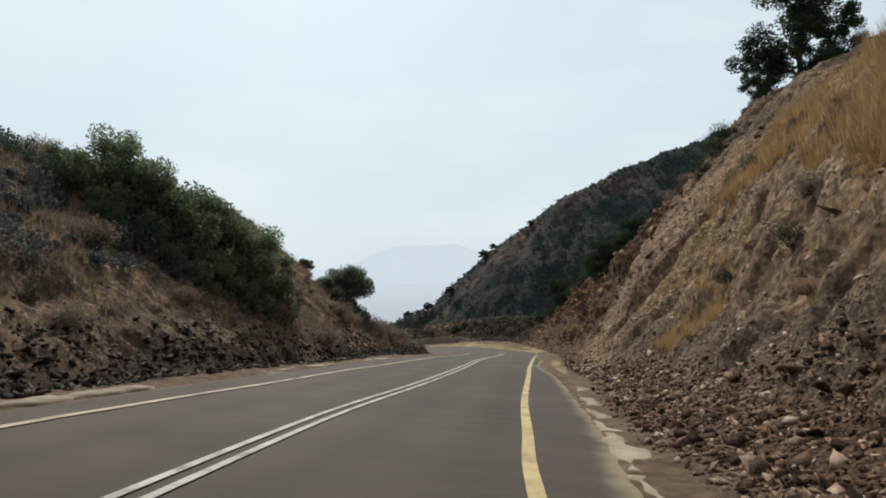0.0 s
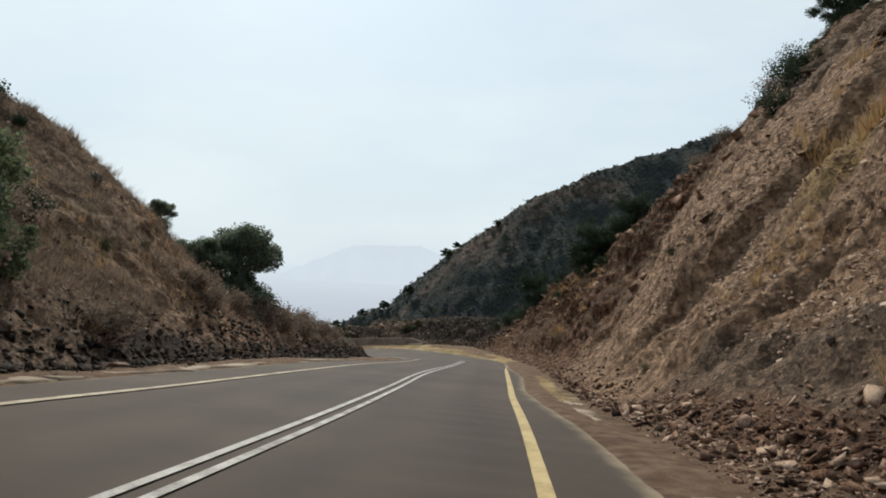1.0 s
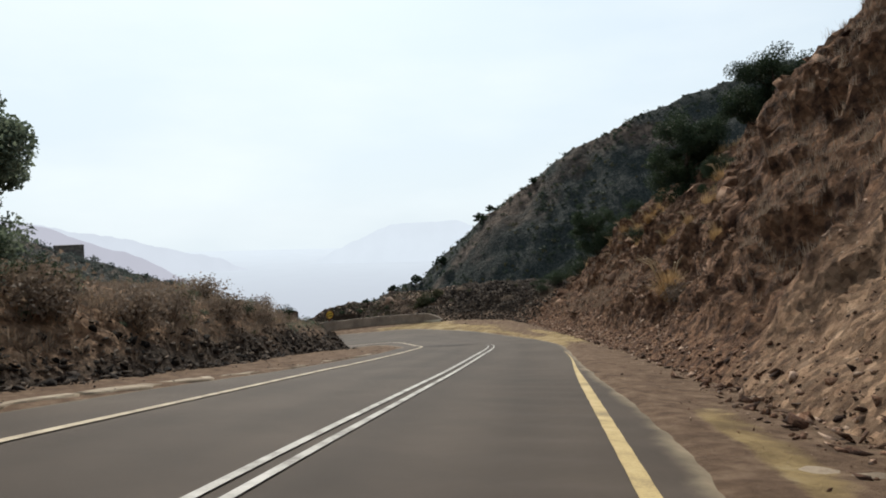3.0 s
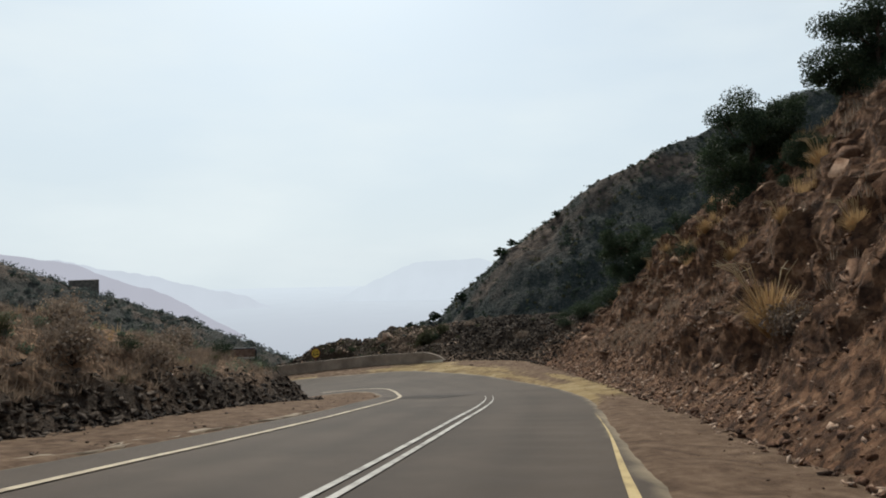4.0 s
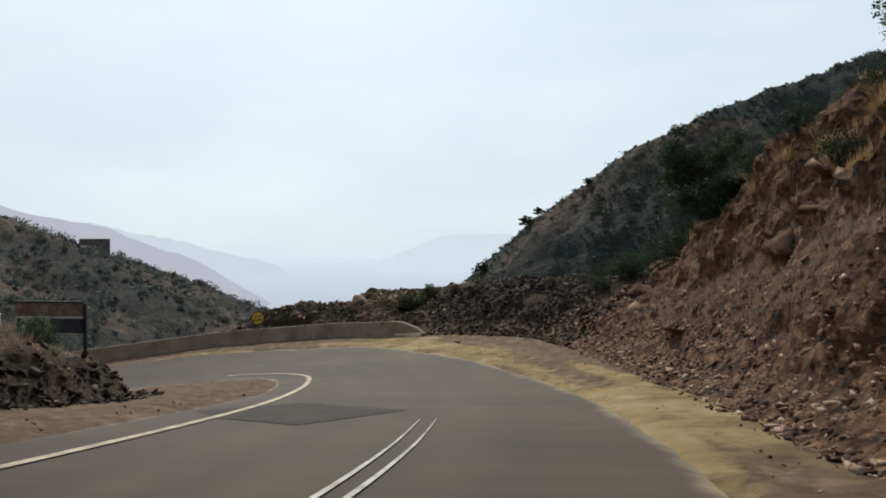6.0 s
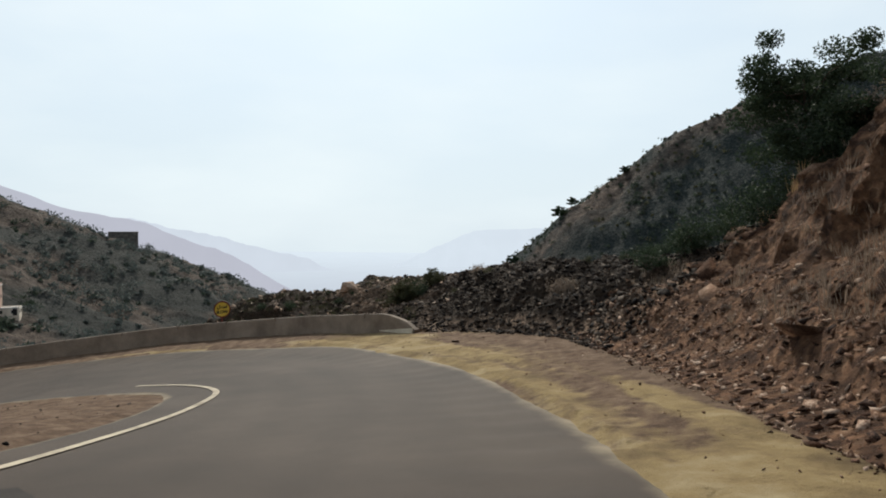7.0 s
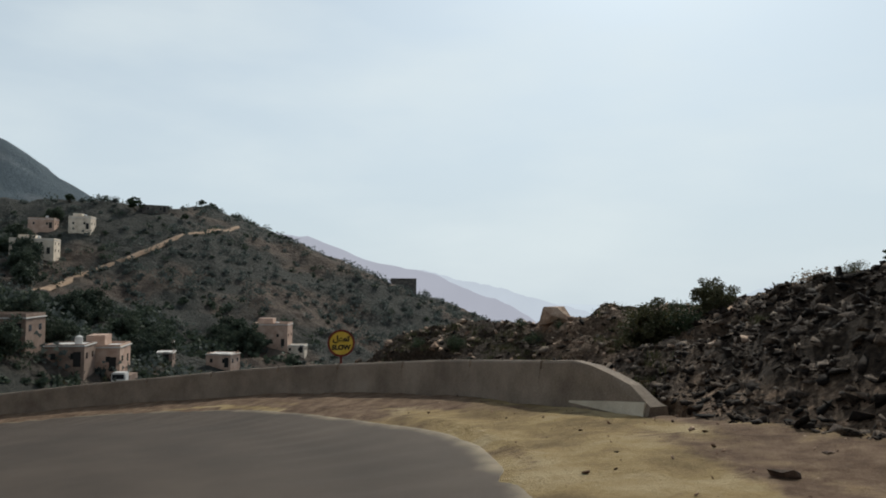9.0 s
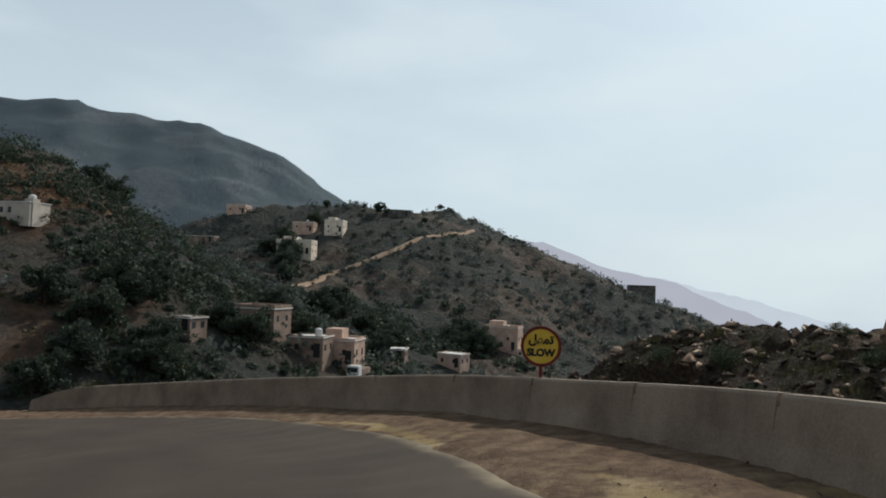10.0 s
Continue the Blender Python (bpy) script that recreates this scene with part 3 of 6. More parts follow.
def land(x, y, fine=True):
    """Height of the ground, and its zones: dry grass, bare rock, sand, scrub."""
    shape = x.shape
    x, y = x.ravel(), y.ravel()
    u, v, w = side_of(x, y, TOE_RIGHT), -side_of(x, y, TOE_LEFT), side_of(x, y, RIM)
    base = road_z(x, y)
    wob = 0.7 * fbm(x / 6, y / 6, 0.2, 3, 31) if fine else 0.0
    hr = profile(RIGHT, y, np.clip(u + wob * smooth(0.5, 4, u), 0, 60))
    hm = profile([(2.5, SPOIL), (6.5, MOUND)], x, np.clip(u, 0, 60)) + 0.015 * np.clip(x - 4, 0, 14) * smooth(0, 4, u)
    e = smooth(85.5, 93.0, y - 0.32 * (x - 9))
    hr = hr * (1 - e) + hm * e
    hl = profile(LEFT, y, np.clip(v + wob * smooth(0.5, 4, v), 0, 60))
    on_r, on_l = u > 0, v > 0
    z = base - 0.07 + np.where(on_r, hr, 0) + np.where(on_l, hl, 0)
    # rubble has slid out over the verge
    fan = smooth(-1.15, 0.2, u) * smooth(4.0, 0.8, u) * smooth(37, 28, y)
    z = z + 0.26 * fan
    # beyond the wall the hillside drops into the valley, but for the spoil heap at its end
    out = (w > 0) & ~on_r
    slide = base - 0.15 - 0.75 * np.clip(w - 0.8, 0, 80)
    heap = smooth(-9, -2, x)
    z = np.where(out, slide, np.where(w > 0, z * heap + slide * (1 - heap), z))
    hp = np.array(HEAP, float)
    for a, b in zip(hp[:-1], hp[1:]):
        d = b - a
        t = np.clip(((x - a[0]) * d[0] + (y - a[1]) * d[1]) / (d[0] ** 2 + d[1] ** 2), 0, 1)
        dist = np.hypot(x - a[0] - t * d[0], y - a[1] - t * d[1])
        z = np.where((w > 0.3) & (dist < 9), np.maximum(z, a[2] + t * d[2] - 0.42 * (np.sqrt(dist * dist + 0.6) - 0.77)), z)
    far_left = smooth(-35, -70, x)
    z = z - np.where(on_l, far_left * 0.5 * np.clip(-x - 35, 0, 100), 0)
    far = far_z(x, y)
    z = np.where(out | (y > 108) | (x < -50), np.maximum(np.where((y > 150) | (x < -90), -200, z), far), z)
    steep = np.maximum(smooth(0.4, 2.5, u), smooth(0.4, 2.5, v) * 0.8)
    road = (u < 0) & (v < 0) & (w < 0)
    if fine:
        rel = np.where(road, 0.0, steep) * (1 - smooth(70, 140, np.abs(x)))
        cl = smooth(1.5, 4, u) * (1 - e)
        z = z + rel * 0.16 * fbm(x / 1.9, y / 1.9, z / 1.9, 3, 1, 0.55)
        z = z + cl * (0.12 * ridged(y / 2.6 + 0.15 * z, z / 9, x / 9, 3, 3) + 0.5 * fbm(x / 5, y / 5, z / 5, 3, 13))
        # mud and gravel beside the asphalt
        off = np.maximum(side_of(x, y, EDGE_RIGHT), -side_of(x, y, EDGE_LEFT))
        z = z + np.where(road, 0.028 * fbm(x / 0.8, y / 0.8, 0, 4, 21) + 0.12 * smooth(-0.6, 0.2, off + 0.16 * fbm(x / 1.6, y / 1.6, 0, 3, 61) * smooth(55, 65, y)), 0)
        # ruts that run along the verge
        z = z + np.where(road & (off > 0.15), 0.035 * ridged(off / 0.75 + 0.5 * fbm(x / 4, y / 4, 0, 2, 67), (y - x) / 14, 0.4, 3, 69) * smooth(55, 70, y), 0)
    n1 = fbm(x / 7, y / 7, z / 7, 3, 41)
    n2 = fbm(x / 16, y / 16, z / 16, 3, 43)
    grass = np.where(on_r, 0.8 * smooth(3.8, 6.4, u - 0.1 * (y - 14) + 2.8 * n1) * smooth(40, 31, y) + 0.22 * smooth(0.0, 0.6, n1) * smooth(1.5, 4, u), 0)
    grass = np.where(on_l & ~on_r, 0.45 * smooth(0.6, 3.0, v) * (0.6 + 0.6 * n1), grass)
    rock = np.where(on_r, (0.18 + 0.5 * smooth(-0.1, 0.6, n2)) * (1 - 0.5 * smooth(50, 60, y)) + 0.6 * e, 0.42 + 0.35 * n2 + 0.3 * smooth(1.2, 0.2, v))
    er = side_of(x, y, EDGE_RIGHT)
    gut = np.interp(y, [g[1] for g in GUTTER], [g[0] for g in GUTTER])
    mud = smooth(0.5, 0.15, np.abs(x - gut - 0.25)) * smooth(31, 36, y) * smooth(51, 46, y) * smooth(-0.6, 0.0, fbm(x / 1.1, y / 1.8, 0, 3, 63))
    sand = np.where(road, 0.1 + 0.85 * smooth(-1.0, -0.2, er) * np.maximum(smooth(62, 76, y) * smooth(2.9 + 0.8 * n1, 1.1, er), smooth(90, 95, y - 0.3 * x) * (0.12 + 0.88 * smooth(-4, 3, x))) + 0.85 * mud, 0)
    sand = sand * (0.74 + 0.5 * fbm(er / 0.45 + 0.4 * fbm(x / 3, y / 3, 0, 2, 66), (y - x) / 7, 0.2, 4, 65))
    sand = sand * np.where(y > 88, 0.22 + 0.78 * smooth(-5, 2, x), 1.0)
    streak = er - 0.12 - 0.65 * smooth(-3, 1, x) + 0.14 * fbm(x / 1.3, y / 1.3, 0, 3, 71)
    streak = np.maximum(smooth(0.2, 0.04, np.abs(streak)), 0.7 * smooth(0.12, 0.03, np.abs(streak - 0.55)))
    streak = streak * smooth(86, 90, y) * smooth(-16, -9, x) * smooth(-0.45, 0.0, fbm(x / 1.7, y / 1.7, 0, 2, 73))
    sand = np.where(road, np.maximum(sand, 0.8 * streak), sand)
    sand = np.where(on_r & (u < 1.0) & (y > 60), 0.3 * (1 - u), sand)
    scrub = np.where(on_l & (y < 60), 0.3 * smooth(0.0, 0.8, n2) + 0.35 * smooth(6, 12, v), 0.0)
    scrub = np.maximum(scrub, np.where(on_l & (y < 85), 0.55 * smooth(2.0, 0.3, v + 1.2 * n1), 0))
    scrub = np.where(on_r & (u > 9), 0.3 + 0.3 * n1, scrub)
    scrub = np.maximum(scrub, np.where(on_r, 0.2 * smooth(36, 43, y) * smooth(73, 66, y) * smooth(1.4 + 1.4 * smooth(52, 58, y), 0.3, u + 0.9 * n1), 0))
    hillpart = smooth(110, 135, y) + smooth(-45, -70, x)
    n3 = fbm(x / 30, y / 30, z / 22, 4, 47)
    scrub = np.where(hillpart > 0.01, 0.6 + 0.16 * smooth(-50, -30, x) + 0.55 * n3, scrub)
    rock = np.where(hillpart > 0.01, 0.25 + 0.45 * n1, rock)
    grass = np.where(hillpart > 0.01, 0.02, grass)
    rock = np.where(road, np.where(er < -3, 0.5, 0.12), rock)
    rock = np.maximum(rock, 0.9 * smooth(0.15, 0.5, fan))
    sand = sand * (1 - smooth(0.1, 0.4, fan))
    scrub = np.where(on_r & (e > 0.02) & (y < 125), 0.75 * e * smooth(0.2, 1.2, u) * smooth(1.0, 6.0, x), scrub)
    back = smooth(0.3, 1.5, w) * smooth(128, 112, y) * smooth(-45, -30, x) * smooth(5, 2, x)
    scrub = np.maximum(scrub, 0.6 * back * (1 + 0.8 * n1))
    zone = np.stack([grass, rock, sand, 1 - np.clip(scrub, 0, 1)], 1)
    # iron-stained rock: the crags before the bend, and the near spur across the valley
    iron = np.where(on_r, 0.85 * smooth(46, 57, y + 3 * n1) * (1 - e) + 0.55 * smooth(1.9, 0.8, u) * smooth(40, 30, y), 0)
    iron = np.maximum(iron, 0.62 * smooth(-135, -118, x) * smooth(-62, -72, x) * smooth(134, 118, y) * smooth(-0.5, 0.5, n2 + 0.2))
    iron = np.maximum(iron, np.where((y > 128) & (x > -45), 0.5 * smooth(0.0, 0.5, n3 + 0.3 * n2), 0))
    return z.reshape(shape), np.clip(zone, 0, 1), np.clip(iron, 0, 1), road.astype(float)


def relief(x, y, z):
    """How far the surface stands proud of the smooth ground: beds, ledges, blocks and clods."""
    u, v = side_of(x, y, TOE_RIGHT), -side_of(x, y, TOE_LEFT)
    e = smooth(85.5, 93.0, y - 0.32 * (x - 9))
    near = 1 - smooth(40, 60, np.abs(x))
    warp = fbm(x / 4.5, y / 4.5, z / 4.5, 3, 301)
    bed = 0.72 * y + 0.69 * z + 0.12 * x
    ledge = (bed / 1.35 + 1.1 * warp) % 1.0
    thin = (bed / 0.5 + 0.9 * warp) % 1.0
    blocks = ridged(x / 2.1, y / 2.1, z / 1.7, 3, 305)
    chips = ridged(x / 0.8, y / 0.8, z / 0.65, 3, 309)
    clods = fbm(x / 0.33, y / 0.33, z / 0.3, 2, 313)
    gully = smooth(0.62, 1.1, ridged((y + 0.25 * z) / 4.2, x / 14, z / 16, 3, 317))
    face = smooth(-0.15, 0.35, fbm(x / 6, y / 6, z / 5, 3, 321))
    rills = ridged((y - 0.2 * z) / 1.5, (x + z) / 11, 0.5, 3, 325)
    soil = 0.17 * face * rills * smooth(16, 24, y) + 0.13 * blocks + 0.08 * chips + 0.035 * clods + face * (0.1 * ledge + 0.06 * thin) - 0.4 * gully
    crag = 0.3 * blocks + 0.15 * chips + 0.05 * clods + (0.25 + 0.75 * face) * (0.55 * ledge + 0.14 * thin) - 0.3 * gully - 0.35
    crag = crag * (1 - 0.65 * smooth(70, 78, y) * smooth(4.5, 2.5, u))
    k = smooth(46, 56, y)
    right = smooth(0.3, 2.0, u) * ((soil * (1 - k) + crag * k) * (1 - e) + e * (0.22 * blocks + 0.2 * chips + 0.08 * clods))
    left = smooth(0.2, 1.2, v) * (0.13 * blocks + 0.09 * chips + 0.05 * clods)
    return near * (right + np.where(u > 0, 0, left))


GRIDS, TREES = [], []


def graded(a, b, lo, hi, step, grow):
    """Coordinates from a to b, at even steps between lo and hi and wider outside."""
    mid = list(np.arange(lo, hi + 1e-6, step))
    s, p = step, lo
    left = []
    while p > a:
        s *= grow
        p -= s
        left.append(max(p, a))
    s, p = step, mid[-1]
    right = []
    while p < b:
        s *= grow
        p += s
        right.append(min(p, b))
    return np.array(left[::-1] + mid + right)


def sheet(name, xs, ys, mat, label, fine=True, drop=None, hole=None):
    gx, gy = np.meshgrid(xs, ys)
    z, zone, iron, trodden = land(gx, gy, fine)
    if drop is not None:
        z = z - drop(gx, gy)
    nx, ny = len(xs), len(ys)
    GRIDS.append((xs, ys, z))
    co = np.stack([gx.ravel(), gy.ravel(), z.ravel()], 1)
    if mat is M["ground"]:
        zx, zy = np.gradient(z, xs, axis=1).ravel(), np.gradient(z, ys, axis=0).ravel()
        nrm = np.stack([-zx, -zy, np.ones(len(zx))], 1)
        nrm /= np.linalg.norm(nrm, axis=1)[:, None]
        co = co + nrm * relief(*co.T)[:, None]
    i = np.arange(nx * ny).reshape(ny, nx)
    quads = np.stack([i[:-1, :-1], i[:-1, 1:], i[1:, 1:], i[1:, :-1]], -1).reshape(-1, 4)
    if hole is not None:
        cx, cy = co[quads, 0].mean(1), co[quads, 1].mean(1)
        quads = quads[~hole(cx, cy)]
    me = bpy.data.meshes.new(name)
    me.vertices.add(len(co))
    me.vertices.foreach_set("co", co.ravel())
    me.loops.add(quads.size)
    me.loops.foreach_set("vertex_index", quads.ravel())
    me.polygons.add(len(quads))
    me.polygons.foreach_set("loop_start", np.arange(0, quads.size, 4))
    me.polygons.foreach_set("loop_total", np.full(len(quads), 4))
    me.update(calc_edges=True)
    att = me.color_attributes.new("zone", "FLOAT_COLOR", "POINT")
    att.data.foreach_set("color", zone.ravel())
    me.attributes.new("iron", "FLOAT", "POINT").data.foreach_set("value", iron)
    me.attributes.new("trodden", "FLOAT", "POINT").data.foreach_set("value", trodden)
    me.materials.append(mat)
    if mat is M["ground"]:
        TREES.append(BVHTree.FromPolygons(co.tolist(), quads.tolist()))
    soft = np.ones(len(quads), bool)
    if name == "ground" and mat is M["ground"]:
        # broken rock faces stay angular; level soil is smooth
        a, b, c = co[quads[:, 0]], co[quads[:, 1]], co[quads[:, 3]]
        nn = np.cross(b - a, c - a)
        soft = (nn[:, 2] / np.linalg.norm(nn, axis=1) > 0.93) | (co[quads[:, 0], 1] < 46)
    me.polygons.foreach_set("use_smooth", soft)
    ob = new(name, me)
    tagged(ob, label, "ground", kind="structure")
    return ob


xs = graded(-60, 62, -11, 22, 0.15, 1.05)
ys = graded(-40, 135, -2, 110, 0.19, 1.06)
ground = sheet("ground", xs, ys, M["ground"], "dry brown hillside earth with rubble, gravel and dusty verges")
sheet("ground", np.arange(-45, 330, 1.4), np.arange(128, 335, 1.4), M["hill"], "dark rocky scrub-covered hill above the road")
sheet("ground", graded(-345, -52, -136, -62, 0.85, 1.012), graded(40, 540, 84, 172, 0.95, 1.012), M["valley"], "terraced scrub hillside across the valley")
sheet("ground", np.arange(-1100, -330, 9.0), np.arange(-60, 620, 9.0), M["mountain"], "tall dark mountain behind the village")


def under(x, y):
    k = ((x > -62) & (x < 64) & (y > -42) & (y < 137)) | ((x > -48) & (x < 332) & (y > 125) & (y < 338)) | ((x > -348) & (x < -50) & (y > 36) & (y < 544)) | ((x > -1105) & (x < -325) & (y > -65) & (y < 625))
    return np.where(k, 6.0, 0.0)


wide = np.concatenate([np.arange(-4500, -1200, 300), np.arange(-1200, 700, 20), np.arange(700, 4600, 300)])
deep = np.concatenate([np.arange(-4500, -300, 300), np.arange(-300, 900, 20), np.arange(900, 4600, 300)])


def hazed(x, y):
    return (y > 340) & (x > -190 - 0.35 * (y - 340)) | (y > 640) | (x < -1150)


sheet("ground", wide, deep, M["hill"], "scrubby valley floor running out to the haze", fine=False, drop=under, hole=lambda x, y: (x > -55) & (x < 58) & (y > -35) & (y < 128) | hazed(x, y))
# no real haze here: the far valley floor glows in the horizon's colour
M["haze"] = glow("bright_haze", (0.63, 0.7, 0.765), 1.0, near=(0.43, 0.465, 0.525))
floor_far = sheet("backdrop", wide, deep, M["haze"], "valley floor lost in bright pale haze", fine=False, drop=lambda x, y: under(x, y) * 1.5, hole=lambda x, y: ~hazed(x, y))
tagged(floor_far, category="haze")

# pale ranges far off; the haze over them is painted as glow


def range_backdrop(pts, base, mat, label, rough, seed):
    p = even(catmull(pts, 6), 12.0)
    n = len(p)
    jag = rough * fbm(np.arange(n) * 0.16, np.full(n, seed * 3.1), 0.5, 5, seed)
    verts, faces = [], []
    out = p[:, :2] / np.linalg.norm(p[:, :2], axis=1)[:, None]
    rows = 5
    for i in range(n):
        for k in range(rows):
            f = k / (rows - 1)
            verts.append((p[i, 0] - out[i, 0] * 220 * (1 - f), p[i, 1] - out[i, 1] * 220 * (1 - f), base + (p[i, 2] + jag[i] - base) * f))
    for i in range(n - 1):
        for k in range(rows - 1):
            a = i * rows + k
            faces.append((a, a + rows, a + rows + 1, a + 1))
    me = bpy.data.meshes.new("backdrop")
    me.from_pydata(verts, [], faces)
    me.materials.append(mat)
    tagged(new("backdrop", me), label, "mountain range", kind="structure")


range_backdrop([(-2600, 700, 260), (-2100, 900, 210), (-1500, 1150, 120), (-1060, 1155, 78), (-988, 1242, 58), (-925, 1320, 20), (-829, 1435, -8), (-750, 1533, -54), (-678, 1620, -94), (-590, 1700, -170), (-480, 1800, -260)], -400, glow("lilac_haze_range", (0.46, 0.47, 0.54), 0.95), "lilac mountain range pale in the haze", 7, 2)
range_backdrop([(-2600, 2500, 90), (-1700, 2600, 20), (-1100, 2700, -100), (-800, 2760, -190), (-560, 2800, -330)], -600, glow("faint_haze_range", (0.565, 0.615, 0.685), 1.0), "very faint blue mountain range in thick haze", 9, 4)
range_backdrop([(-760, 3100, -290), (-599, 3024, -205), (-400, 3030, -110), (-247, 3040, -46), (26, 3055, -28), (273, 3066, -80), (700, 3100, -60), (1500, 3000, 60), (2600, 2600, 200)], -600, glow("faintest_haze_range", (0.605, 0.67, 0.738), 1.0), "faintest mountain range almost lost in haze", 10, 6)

# ------------------------------------------------------------------ road, lines, verges


def ribbon(name, line, left, right, lift, mat, label, across=1, step=0.5, thick=0.0, category="road", parent=None, waver=0.0):
    """A strip along a line, lying on the road's surface."""
    p = even(catmull(line, 10), step)
    tan = np.gradient(p[:, :2], axis=0)
    tan /= np.linalg.norm(tan, axis=1)[:, None]
    nor = np.stack([tan[:, 1], -tan[:, 0]], 1)
    n = len(p)
    lo = np.full(n, left) if np.isscalar(left) else np.interp(np.linspace(0, 1, n), np.linspace(0, 1, len(left)), left)
    ro = np.full(n, right) if np.isscalar(right) else np.interp(np.linspace(0, 1, n), np.linspace(0, 1, len(right)), right)
    if waver:
        lo = lo + waver * fbm(np.arange(n) * step / 1.5, np.zeros(n), 0.3, 4, 71)
        ro = ro + waver * fbm(np.arange(n) * step / 1.5, np.ones(n) * 9, 0.3, 4, 73)
    f = np.linspace(0, 1, across + 1)
    off = lo[:, None] + (ro - lo)[:, None] * f[None]
    X = p[:, None, 0] + nor[:, None, 0] * off
    Y = p[:, None, 1] + nor[:, None, 1] * off
    Z = road_z(X.ravel(), Y.ravel()).reshape(X.shape) + lift
    verts = np.stack([X, Y, Z], -1).reshape(-1, 3).tolist()
    w = across + 1
    faces = [(i * w + k, i * w + k + 1, (i + 1) * w + k + 1, (i + 1) * w + k) for i in range(n - 1) for k in range(across)]
    if thick:
        m = len(verts)
        verts += [(x, y, z - thick) for x, y, z in verts]
        for i in range(n - 1):
            a, b = i * w, (i + 1) * w
            faces += [(a, b, b + m, a + m), (a + across, a + across + m, b + across + m, b + across)]
        faces += [(k, k + m, k + 1 + m, k + 1) for k in range(across)]
        e = (n - 1) * w
        faces += [(e + k, e + k + 1, e + k + 1 + m, e + k + m) for k in range(across)]
    me = bpy.data.meshes.new(name)
    me.from_pydata(verts, [], faces)
    me.polygons.foreach_set("use_smooth", np.ones(len(faces), bool))
    me.materials.append(mat)
    ob = new(name, me)
    if parent is None:
        tagged(ob, label, category, kind="structure")
    else:
        ob.parent = parent
        if label:
            tagged(ob, label)
    return ob


def between(name, a, b, lift, mat, label, across=44, n=800):
    """The road's sheet, between its two edges."""
    pa, pb = catmull(a, 10), catmull(b, 10)

    def at(p, k):
        d = np.concatenate([[0], np.cumsum(np.hypot(*np.diff(p[:, :2], axis=0).T))])
        return np.stack([np.interp(np.linspace(0, d[-1], k), d, p[:, j]) for j in range(2)], 1)
    A, B = at(pa, n), at(pb, n)
    jit = 0.07 * fbm(np.arange(n) * 0.35, np.zeros(n), 0.4, 4, 81)
    f = np.linspace(0, 1, across + 1)
    X = A[:, None, 0] + (B - A)[:, None, 0] * f + jit[:, None] * (f == 1) - jit[::-1, None] * (f == 0)
    Y = A[:, None, 1] + (B - A)[:, None, 1] * f
    Z = road_z(X.ravel(), Y.ravel()).reshape(X.shape) + lift
    edge = np.where((f == 0) | (f == 1), 0.05, 0.0)
    Z = Z - edge[None]
    w = across + 1
    faces = [(i * w + k, i * w + k + 1, (i + 1) * w + k + 1, (i + 1) * w + k) for i in range(n - 1) for k in range(across)]
    me = bpy.data.meshes.new(name)
    me.from_pydata(np.stack([X, Y, Z], -1).reshape(-1, 3).tolist(), [], faces)
    me.polygons.foreach_set("use_smooth", np.ones(len(faces), bool))
    me.materials.append(mat)
    # dust from the margins, most of it round the outside of the bend; wheel tracks
    wide = np.hypot(*(B - A).T)[:, None]
    d_right, d_left = (1 - f)[None] * wide, f[None] * wide
    bend = smooth(60, 78, Y)
    dust = np.maximum(smooth(0.85, 0.0, d_right) * (0.7 - 0.06 * bend), 0.7 * smooth(0.6, 0.0, d_left))
    tracks = sum(np.exp(-((f[None] - c) / 0.045) ** 2) for c in (0.27, 0.43, 0.6, 0.78)) * (1 - 0.4 * bend)
    wear = np.stack([dust, np.clip(tracks, 0, 1), 0 * dust, 0 * dust + 1], -1)
    att = me.color_attributes.new("wear", "FLOAT_COLOR", "POINT")
    att.data.foreach_set("color", wear.ravel())
    return tagged(new(name, me), label, "road", kind="structure")


road = between("road", EDGE_LEFT, EDGE_RIGHT, 0.03, M["asphalt"], "worn grey-brown asphalt mountain road with a hairpin bend")
for off in (-0.13, 0.13):
    ribbon("road_marking", LINE_MID, [off - 0.052] * 18 + [off - 0.03, off - 0.004], [off + 0.052] * 18 + [off + 0.03, off + 0.004], 0.047, M["white"], "worn white double centre line on the asphalt", category="road marking")
ribbon("road_marking", LINE_LEFT, -0.075, 0.075, 0.047, M["cream"], "dusty cream edge line on the asphalt", category="road marking")
ribbon("road_marking", LINE_RIGHT, [-0.09] * 17 + [-0.05, -0.02, -0.004], [0.09] * 17 + [0.05, 0.02, 0.004], 0.047, M["yellow"], "worn yellow edge line on the asphalt", category="road marking")
M["patch"] = material("dark_repair_asphalt", [(0.03, 0.026, 0.023), (0.045, 0.038, 0.033), (0.06, 0.051, 0.044)], scale=0.9, rough=0.85, bump=0.3, bump_scale=40, fine=70, spec=0.16)
ribbon("road", [(2.5, 74.6), (3.7, 73.7), (5.1, 72.9)], -1.3, 1.3, 0.038, M["patch"], "dark repair patch in the asphalt", across=6, step=0.25, waver=0.22)

# ------------------------------------------------------------------ building helpers


